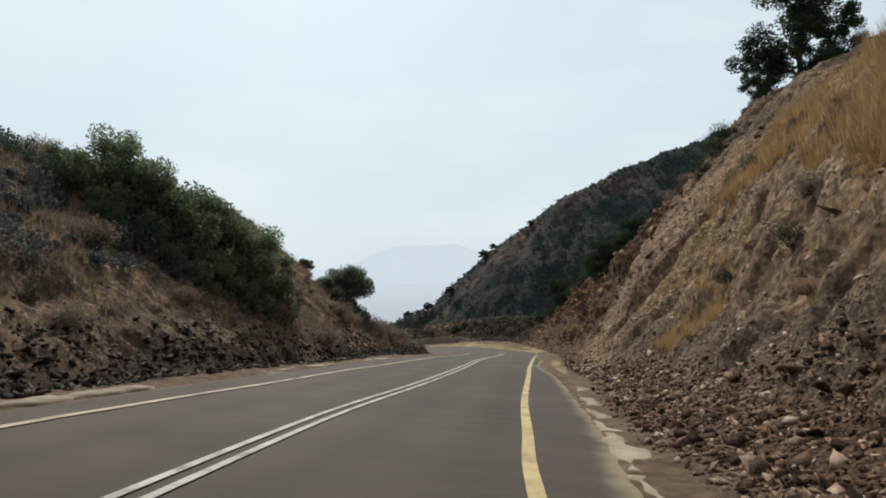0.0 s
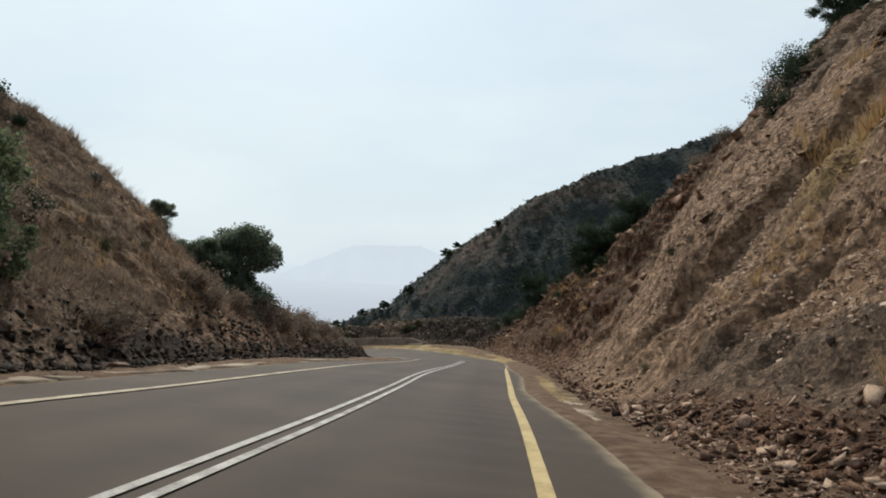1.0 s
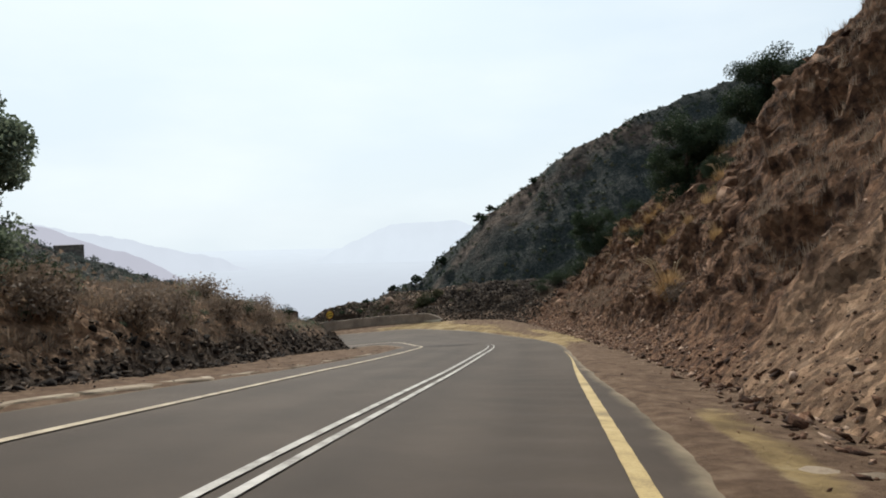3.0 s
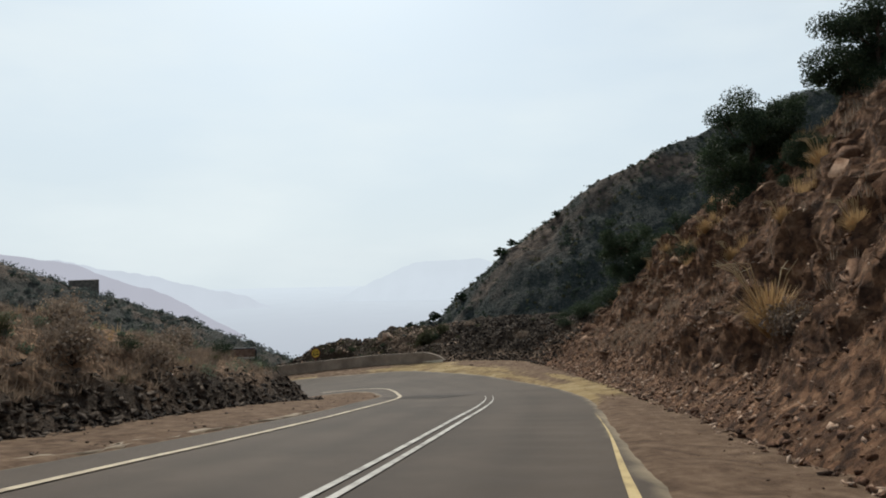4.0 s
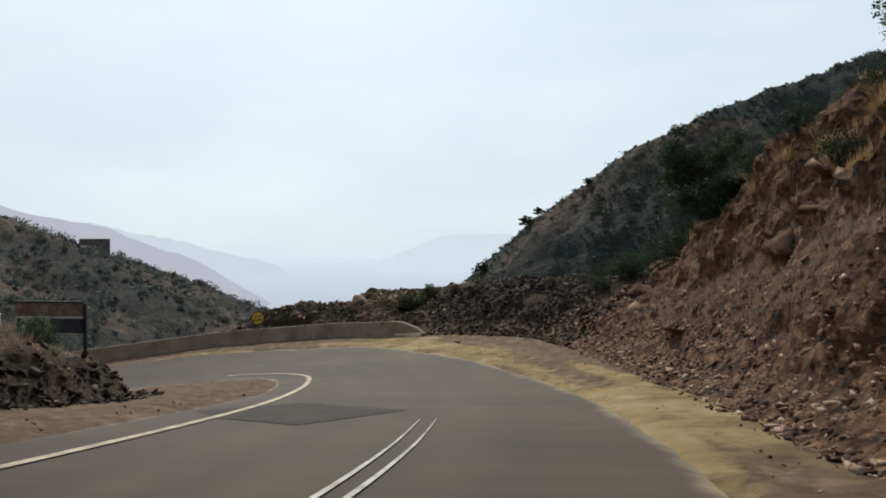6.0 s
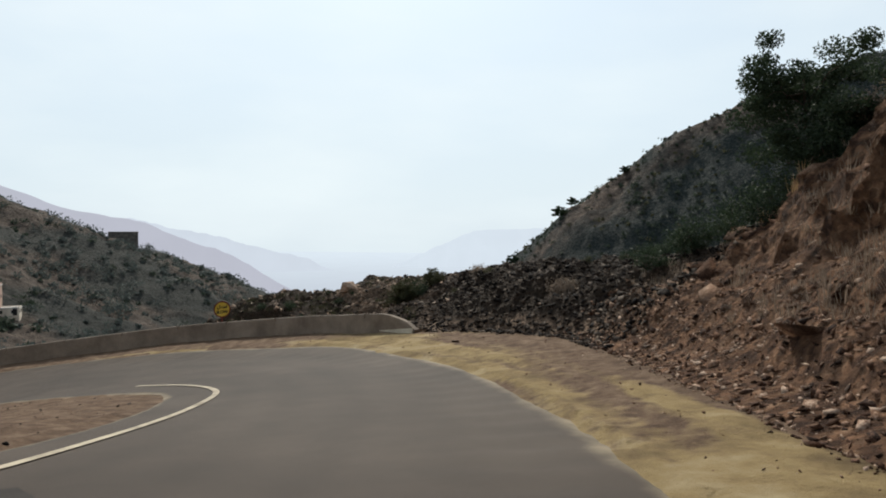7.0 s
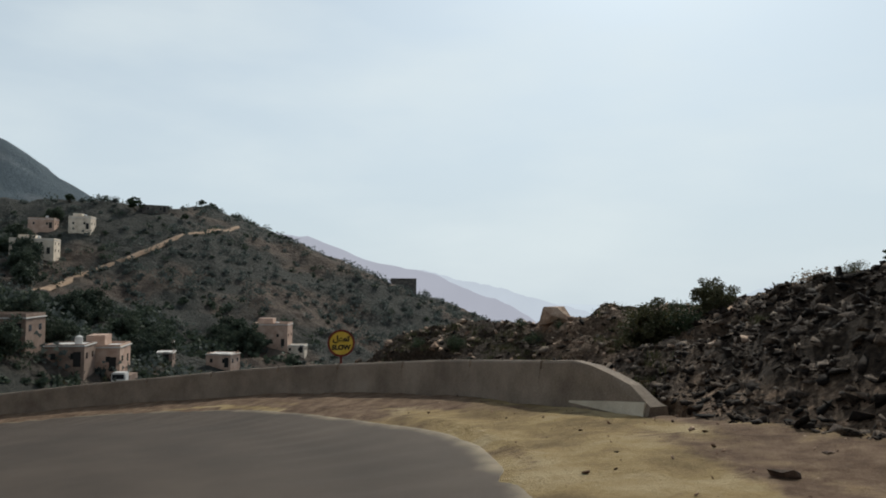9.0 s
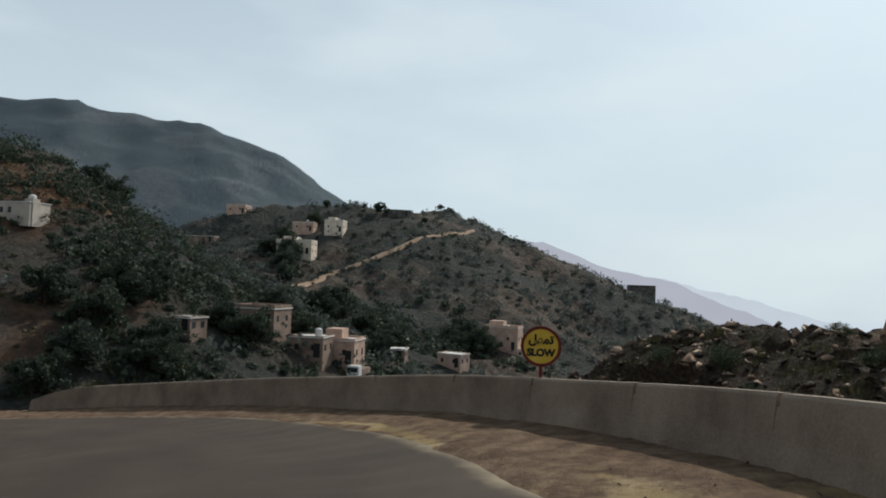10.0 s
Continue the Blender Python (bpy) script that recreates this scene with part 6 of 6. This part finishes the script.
lone_stone(5.58, 92.1, 0.26, 0, 0.4, "dark boulder lying on the dusty verge")
lone_stone(6.9, 93.0, 0.16, 1, 1.4, "brown stone on the dusty verge")
lone_stone(6.4, 94.1, 0.2, 2, 2.4, "pale stone at the foot of the rubble")
lone_stone(5.9, 93.1, 0.11, 3, 0.9, "small brown stone on the dusty verge")
lone_stone(-1.6, 105.35, 1.1, 4, 0.3, "large pale-brown boulder on the crest of the heap", 0.05, M["scree"])
lone_stone(-4.1, 106.6, 0.35, 5, 1.3, "dark boulder on the crest of the heap", 0.1)
lone_stone(1.95, 98.0, 0.95, 0, 2.5, "broken pale slab behind the barrier", -0.22, M["mortar"])
lone_stone(1.3, 100.4, 0.5, 2, 0.2, "brown boulder on the heap")
lone_stone(-4.6, 30.4, 0.5, 3, 0.7, "dark rock at the bank's foot")
lone_stone(-5.3, 27.6, 0.3, 4, 1.7, "dark rock beside the road edge")
lone_stone(-4.0, 33.5, 0.24, 5, 2.7, "dark rock beside the road edge")
r_ = np.random.default_rng(5)
made = 0
while made < 130:
    if r_.random() < 0.6:
        x_, y_ = r_.uniform(4, 14), r_.uniform(4, 96)
        d_ = side_of(np.array([x_]), np.array([y_]), TOE_RIGHT)[0]
        lab = "brown angular stone in the rubble"
    else:
        x_, y_ = r_.uniform(-9, -2), r_.uniform(8, 79)
        d_ = -side_of(np.array([x_]), np.array([y_]), TOE_LEFT)[0]
        lab = "dark angular stone at the bank's foot"
    if -0.2 < d_ < 2.4:
        lone_stone(x_, y_, 0.1 + 0.16 * r_.random() ** 2, made, r_.uniform(0, 6), lab, 0.28)
        made += 1

# ------------------------------------------------------------------ broken concrete gutter strips beside the asphalt


def strip_slabs(line, lo, hi, y0, y1, label, seed, bare=0.6):
    """Pale concrete edging with ragged, dirt-covered margins, cracked into long slabs."""
    p = even(catmull(line, 10), 0.2)
    p = p[(p[:, 1] > y0) & (p[:, 1] < y1)]
    r = np.random.default_rng(seed)
    root = new("concrete_edging")
    tan = np.gradient(p, axis=0)
    tan /= np.linalg.norm(tan, axis=1)[:, None]
    k = np.arange(len(p)) * 0.2
    wl_ = lo + 0.09 * fbm(k / 0.9, k * 0, 0.3, 4, seed, 0.65)
    hi = lo + (hi - lo) * (0.35 + 0.65 * smooth(y1, y1 - 12, p[:, 1]))
    wr_ = hi + 0.24 * fbm(k / 1.1, k * 0 + 5, 0.3, 5, seed + 9, 0.65)
    i = 0
    while i < len(p) - 6:
        n = int(r.integers(7, 30))
        hide = fbm(np.array([k[i] / 5]), np.array([2.0]), 0.1, 2, seed)[0] > bare
        seg = range(i, min(i + n, len(p)))
        if not hide and len(seg) > 3:
            co, fa = [], []
            tip = r.normal() * 0.012
            for j, q in enumerate(seg):
                back = 0.02 if j == 0 else -0.02 if j == len(seg) - 1 else 0
                for off in (min(wl_[q], wr_[q] - 0.05), max(wr_[q], wl_[q] + 0.05)):
                    X = p[q][0] + tan[q][1] * off + tan[q][0] * back
                    Y = p[q][1] - tan[q][0] * off + tan[q][1] * back
                    z = rz(X, Y)
                    co += [(X, Y, z + 0.05 + tip), (X, Y, z - 0.1)]
            for j in range(len(seg) - 1):
                a, b = j * 4, j * 4 + 4
                fa += [(a, a + 2, b + 2, b), (a, b, b + 1, a + 1), (a + 2, a + 3, b + 3, b + 2)]
            e = (len(seg) - 1) * 4
            fa += [(0, 1, 3, 2), (e, e + 2, e + 3, e + 1)]
            part("slab", mesh_arrays("slab", co, fa, M["pale_concrete"]), None, root)
        i += n
    tagged(root, label, "edging", kind="structure")


strip_slabs(GUTTER, 0.02, 0.47, -4, 35, "pale broken concrete edging along the asphalt", 3)
strip_slabs(GUTTER, 0.1, 0.75, 33, 52, "pale muddy remains of concrete edging beside the asphalt", 8, 0.2)
strip_slabs(EDGE_LEFT, -0.4, 0.02, 4, 80, "pale concrete edging along the bank", 4)

# two-panel board on posts on the inner verge, seen from its dark back
M["board_brown"] = material("weathered_brown_board", [(0.07, 0.045, 0.035), (0.13, 0.09, 0.07), (0.24, 0.19, 0.16)], scale=2.5, rough=0.8, bump=0.1)
M["board_navy"] = material("dark_navy_board", [(0.012, 0.014, 0.022), (0.025, 0.03, 0.045)], scale=2, rough=0.6, bump=0.05)
M["pale_strip"] = material("pale_metal_strip", [(0.3, 0.3, 0.29), (0.42, 0.42, 0.4)], scale=3, rough=0.5, bump=0.05)
board = new("signboard")
foot = gz(-6.9, 82.6) + 10.27
part("upper_panel", box(bmesh.new(), 0, 0, -0.44, 2.15, 0.05, 0.42, 0.01), M["board_brown"], board, "weathered brown panel")
part("cap", box(bmesh.new(), 0, 0, -0.02, 2.2, 0.12, 0.06, 0.01), M["board_navy"], board)
part("strip", box(bmesh.new(), 0, 0, -0.51, 2.15, 0.07, 0.07, 0.01), M["pale_strip"], board, "pale metal strip")
part("lower_panel", box(bmesh.new(), 0.55, 0, -0.98, 1.05, 0.05, 0.46, 0.01), M["board_navy"], board, "dark navy panel")
for px_ in (-1.0, 1.1):
    part("post", box(bmesh.new(), px_, 0.07, foot - 0.3, 0.09, 0.09, 0.25 - foot, 0.01), M["board_navy"], board, "dark steel post")
board.matrix_basis = Matrix.Translation((-6.9, 82.6, -10.27)) @ Matrix.Rotation(radians(4), 4, "Z")
tagged(board, "dark two-panel signboard on steel posts beside the bank", "signboard")

# ------------------------------------------------------------------ village across the valley
M["plaster_pink"] = material("dusty_pink_plaster", [(0.34, 0.22, 0.165), (0.45, 0.31, 0.24), (0.54, 0.4, 0.32)], scale=0.6, rough=0.9, bump=0.2, bump_scale=6)
M["plaster_white"] = material("cream_white_plaster", [(0.32, 0.285, 0.24), (0.42, 0.375, 0.32), (0.5, 0.455, 0.4)], scale=0.6, rough=0.9, bump=0.2, bump_scale=6)
M["plaster_cream"] = material("weathered_cream_plaster", [(0.46, 0.375, 0.29), (0.62, 0.525, 0.42), (0.72, 0.635, 0.53)], scale=0.6, rough=0.9, bump=0.2, bump_scale=6)
M["plaster_brown"] = material("brown_blockwork", [(0.16, 0.11, 0.085), (0.23, 0.165, 0.13), (0.3, 0.22, 0.18)], scale=0.8, rough=0.92, bump=0.3, bump_scale=6)
M["roof_white"] = material("whitewashed_roof", [(0.5, 0.48, 0.45), (0.66, 0.64, 0.61)], scale=0.7, rough=0.85, bump=0.1)
M["dark_glass"] = material("dark_window", [(0.015, 0.017, 0.02), (0.03, 0.032, 0.035)], scale=2, rough=0.2, bump=0.02)
M["field_stone"] = material("dark_field_stone", [(0.05, 0.045, 0.04), (0.1, 0.09, 0.08), (0.17, 0.15, 0.13)], scale=0.7, rough=0.95, bump=0.6, bump_scale=2.5)


def house(x, y, k, w, d, h, turn, wall, label, parapet=0.4, rows=1, upper=0.0, roof="roof_white"):
    """A flat-roofed block house with parapet, windows and door; upper: a smaller room on the roof."""
    root = new("house")
    bm = box(bmesh.new(), 0, 0, -2.5, w, d, h + 2.5, 0.04)
    part("wall", bm, M[wall], root)
    bm = bmesh.new()
    box(bm, 0, 0, h, w + 0.3, d + 0.3, 0.16, 0.03)
    part("roof", bm, M[roof], root, "flat pale roof slab")
    bm = bmesh.new()
    for sx, sy, sw, sd_ in ((0, d / 2 - 0.1, w, 0.18), (0, -d / 2 + 0.1, w, 0.18), (w / 2 - 0.1, 0, 0.18, d - 0.4), (-w / 2 + 0.1, 0, 0.18, d - 0.4)):
        box(bm, sx, sy, h + 0.16, sw, sd_, parapet)
    part("parapet", bm, M[wall], root)
    if upper:
        part("roof_room", box(bmesh.new(), -w * 0.18, d * 0.1, h + 0.16, w * upper, d * 0.6, 1.5, 0.03), M[wall], root)
    for r in range(rows):
        zc = h * (r + 0.5) / rows - 0.35
        for sx in (-0.28, 0.22):
            for side, (cx, cy, ww, dd) in enumerate(((w * sx, -d / 2, 0.62, 0.08), (w / 2, d * sx, 0.08, 0.62))):
                win = part("window", box(bmesh.new(), cx, cy, zc, ww, dd, 0.8), M["dark_glass"], root, "dark window")
    part("door", box(bmesh.new(), w * 0.42 - 0.5, -d / 2, 0.0, 0.95, 0.09, 2.0), M["black"], root, "dark doorway")
    root.matrix_basis = Matrix.Translation((x, y, gz(x, y, k))) @ Matrix.Rotation(radians(turn), 4, "Z")
    tagged(root, label, "house", "village houses")
    return root


house(-87.0, 147.0, 2, 5.6, 5.4, 3.3, 40, "plaster_pink", "dusty pink flat-roofed house in the village", 0.3, 1, 0.45)
house(-85.6, 141.0, 2, 5.0, 4.6, 2.7, 40, "plaster_brown", "brown blockwork house with a pale flat roof", 0.15)
house(-89.5, 135.0, 2, 6.6, 5.0, 2.6, 34, "plaster_brown", "low brown house with a whitewashed parapet roof", 0.45)
house(-84.2, 122.4, 2, 3.6, 3.2, 1.7, 30, "plaster_brown", "small stone hut with a pale roof", 0.1)
house(-117.0, 178.5, 2, 6.4, 4.0, 1.9, 50, "plaster_brown", "low shed with a bright roof", 0.1)
house(-101.5, 166.0, 2, 7.0, 4.2, 1.7, 44, "plaster_brown", "low blockwork shed with a bright white roof", 0.08)
house(-107.5, 187.5, 2, 5.6, 4.2, 2.5, 20, "plaster_pink", "small pink house with a bright roof", 0.12)
house(-128.0, 223.0, 2, 9.4, 6.0, 5.6, 30, "plaster_pink", "pinkish house on the hillside", 0.4, 1, 0.42)
house(-122.0, 226.0, 2, 5.0, 4.0, 1.7, 30, "plaster_cream", "low cream annexe beside the house", 0.2)
house(-206.7, 202.2, 2, 12.0, 7.5, 4.2, 46, "plaster_cream", "cream two-storey house among trees", 0.4, 2, 0.35)
house(-230.6, 217.9, 2, 8.0, 6.0, 3.0, 46, "plaster_pink", "pink house on the ridge", 0.4)
house(-219.3, 224.7, 2, 7.0, 6.0, 3.8, 42, "plaster_cream", "cream house on the ridge", 0.5, 1, 0.4)
house(-253.0, 185.4, 2, 15.0, 7.0, 2.0, 50, "plaster_brown", "long low shed with a bright tin roof", 0.08)
house(-262.0, 205.0, 2, 8.0, 7.0, 3.0, 44, "plaster_pink", "pink house below the ridge", 0.4)
house(-226.0, 258.0, 2, 9.0, 5.0, 2.2, 60, "field_stone", "low dark stone house on the ridge", 0.2, roof="field_stone")


def water_tank(x, y, roof):
    """A small white tank with a lid on a flat roof."""
    root = new("water_tank")
    bm = bmesh.new()
    bmesh.ops.create_cone(bm, cap_ends=True, segments=16, radius1=0.5, radius2=0.5, depth=1.0, matrix=Matrix.Translation((0, 0, 0.5)))
    part("drum", bm, M["roof_white"], root)
    bm = bmesh.new()
    bmesh.ops.create_cone(bm, cap_ends=True, segments=16, radius1=0.5, radius2=0.16, depth=0.2, matrix=Matrix.Translation((0, 0, 1.1)))
    part("lid", bm, M["roof_white"], root)
    root.matrix_basis = Matrix.Translation((x, y, roof))
    tagged(root, "small white water tank on a flat roof", "water tank", "roof tanks")


for hx, hy, hh in ((-219.3, 224.7, 3.8), (-206.7, 202.2, 4.2), (-128.0, 223.0, 5.0), (-85.6, 141.0, 2.7), (-230.6, 217.9, 3.0)):
    water_tank(hx + 1.2, hy + 0.4, gz(hx, hy, 2) + hh + 0.16)
# square stone watchtower on the spur
fort = new("stone_tower")
part("wall", box(bmesh.new(), 0, 0, -5, 13.8, 10.5, 11.0, 0.1), M["field_stone"], fort)
part("parapet", box(bmesh.new(), 0, 0, 6.0, 14.1, 10.8, 0.5, 0.1), M["field_stone"], fort)
fort.matrix_basis = Matrix.Translation((-159.8, 334.6, -18.0)) @ Matrix.Rotation(radians(34), 4, "Z") @ Matrix.Scale(0.8, 4)
tagged(fort, "square dark stone tower on the hill spur", "tower")
# small white mosque on the near spur
mosque = new("mosque")
part("wall", box(bmesh.new(), 0, 0, -2, 7.5, 5.5, 4.6, 0.05), M["plaster_white"], mosque)
part("roof", box(bmesh.new(), 0, 0, 2.6, 7.8, 5.8, 0.2, 0.03), M["roof_white"], mosque)
mn = part("minaret", box(bmesh.new(), 3.0, -1.2, -2, 1.9, 1.9, 5.4, 0.05), M["plaster_white"], mosque, "square white minaret")
bm = bmesh.new()
bmesh.ops.create_uvsphere(bm, u_segments=16, v_segments=10, radius=0.75, matrix=Matrix.Translation((3.0, -1.2, 3.6)))
part("dome", bm, M["roof_white"], mn, "small white dome")
for sx in (-2.4, -0.6):
    part("window", box(bmesh.new(), sx, -2.75, 0.6, 0.7, 0.08, 1.1), M["dark_glass"], mosque, "dark window")
mosque.matrix_basis = Matrix.Translation((-104.0, 106.9, gz(-104.0, 106.9, 2))) @ Matrix.Rotation(radians(40), 4, "Z") @ Matrix.Scale(0.68, 4)
tagged(mosque, "small white mosque with a square minaret on the hillside", "mosque")

# parked white lorry by the houses
M["car_white"] = material("dusty_white_paint", [(0.55, 0.54, 0.52), (0.68, 0.67, 0.65)], scale=2, rough=0.45, bump=0.05)
M["tyre"] = material("tyre_rubber", [(0.012, 0.012, 0.012), (0.025, 0.024, 0.023)], scale=8, rough=0.9, bump=0.2)
lorry = new("lorry")
part("cab", box(bmesh.new(), 0, -1.7, 0.5, 1.9, 1.5, 1.7, 0.12), M["car_white"], lorry)
part("bed", box(bmesh.new(), 0, 0.7, 0.7, 2.0, 3.2, 0.9, 0.05), M["plaster_brown"], lorry, "dull cargo bed")
part("windscreen", box(bmesh.new(), 0, -2.43, 1.3, 1.6, 0.08, 0.65, 0.02), M["dark_glass"], lorry, "dark windscreen")
for wx in (-0.9, 0.9):
    for wy in (-1.7, 1.5):
        bm = bmesh.new()
        bmesh.ops.create_cone(bm, cap_ends=True, segments=18, radius1=0.42, radius2=0.42, depth=0.26, matrix=Matrix.Translation((wx, wy, 0.42)) @ Matrix.Rotation(radians(90), 4, "Y"))
        part("wheel", bm, M["tyre"], lorry)
lorry.matrix_basis = Matrix.Translation((-83.0, 147.5, gz(-83.0, 147.5, 2) + 0.1)) @ Matrix.Rotation(radians(35), 4, "Z")
tagged(lorry, "white lorry parked below the pink house", "lorry")

# dirt track climbing the hillside
M["track"] = material("pale_dirt_track", [(0.22, 0.145, 0.095), (0.3, 0.208, 0.14), (0.38, 0.275, 0.195)], scale=0.4, rough=0.95, bump=0.3)
TRACK = [(-150, 163), (-166, 176), (-178.3, 190.4), (-190, 208), (-192.5, 223), (-194.5, 234.5), (-199, 247), (-204, 266), (-213.6, 289.5)]
tp = even(catmull(TRACK, 12), 1.5)
tt = np.gradient(tp, axis=0)
tt /= np.linalg.norm(tt, axis=1)[:, None]
bed = np.array([max(gz(tp[q][0] + tt[q][1] * o, tp[q][1] - tt[q][0] * o, 2) for o in (-1.2, -0.6, 0, 0.6, 1.2)) for q in range(len(tp))])
bed = np.convolve(np.pad(bed, 3, mode="edge"), np.ones(7) / 7, "valid") + 0.18
co = []
for q in range(len(tp)):
    wd = 0.75 + 0.15 * math.sin(q * 0.37)
    for off, dz in ((-wd - 0.7, -0.9), (-wd, 0), (0, 0.05), (wd, 0), (wd + 0.7, -0.9)):
        co.append((tp[q][0] + tt[q][1] * off, tp[q][1] - tt[q][0] * off, bed[q] + dz))
fa = [(q * 5 + k, q * 5 + k + 1, q * 5 + k + 6, q * 5 + k + 5) for q in range(len(tp) - 1) for k in range(4)]
tagged(new("dirt_track", mesh_arrays("dirt_track", co, fa, M["track"], True)), "pale dirt track climbing the hillside", "track", kind="structure")
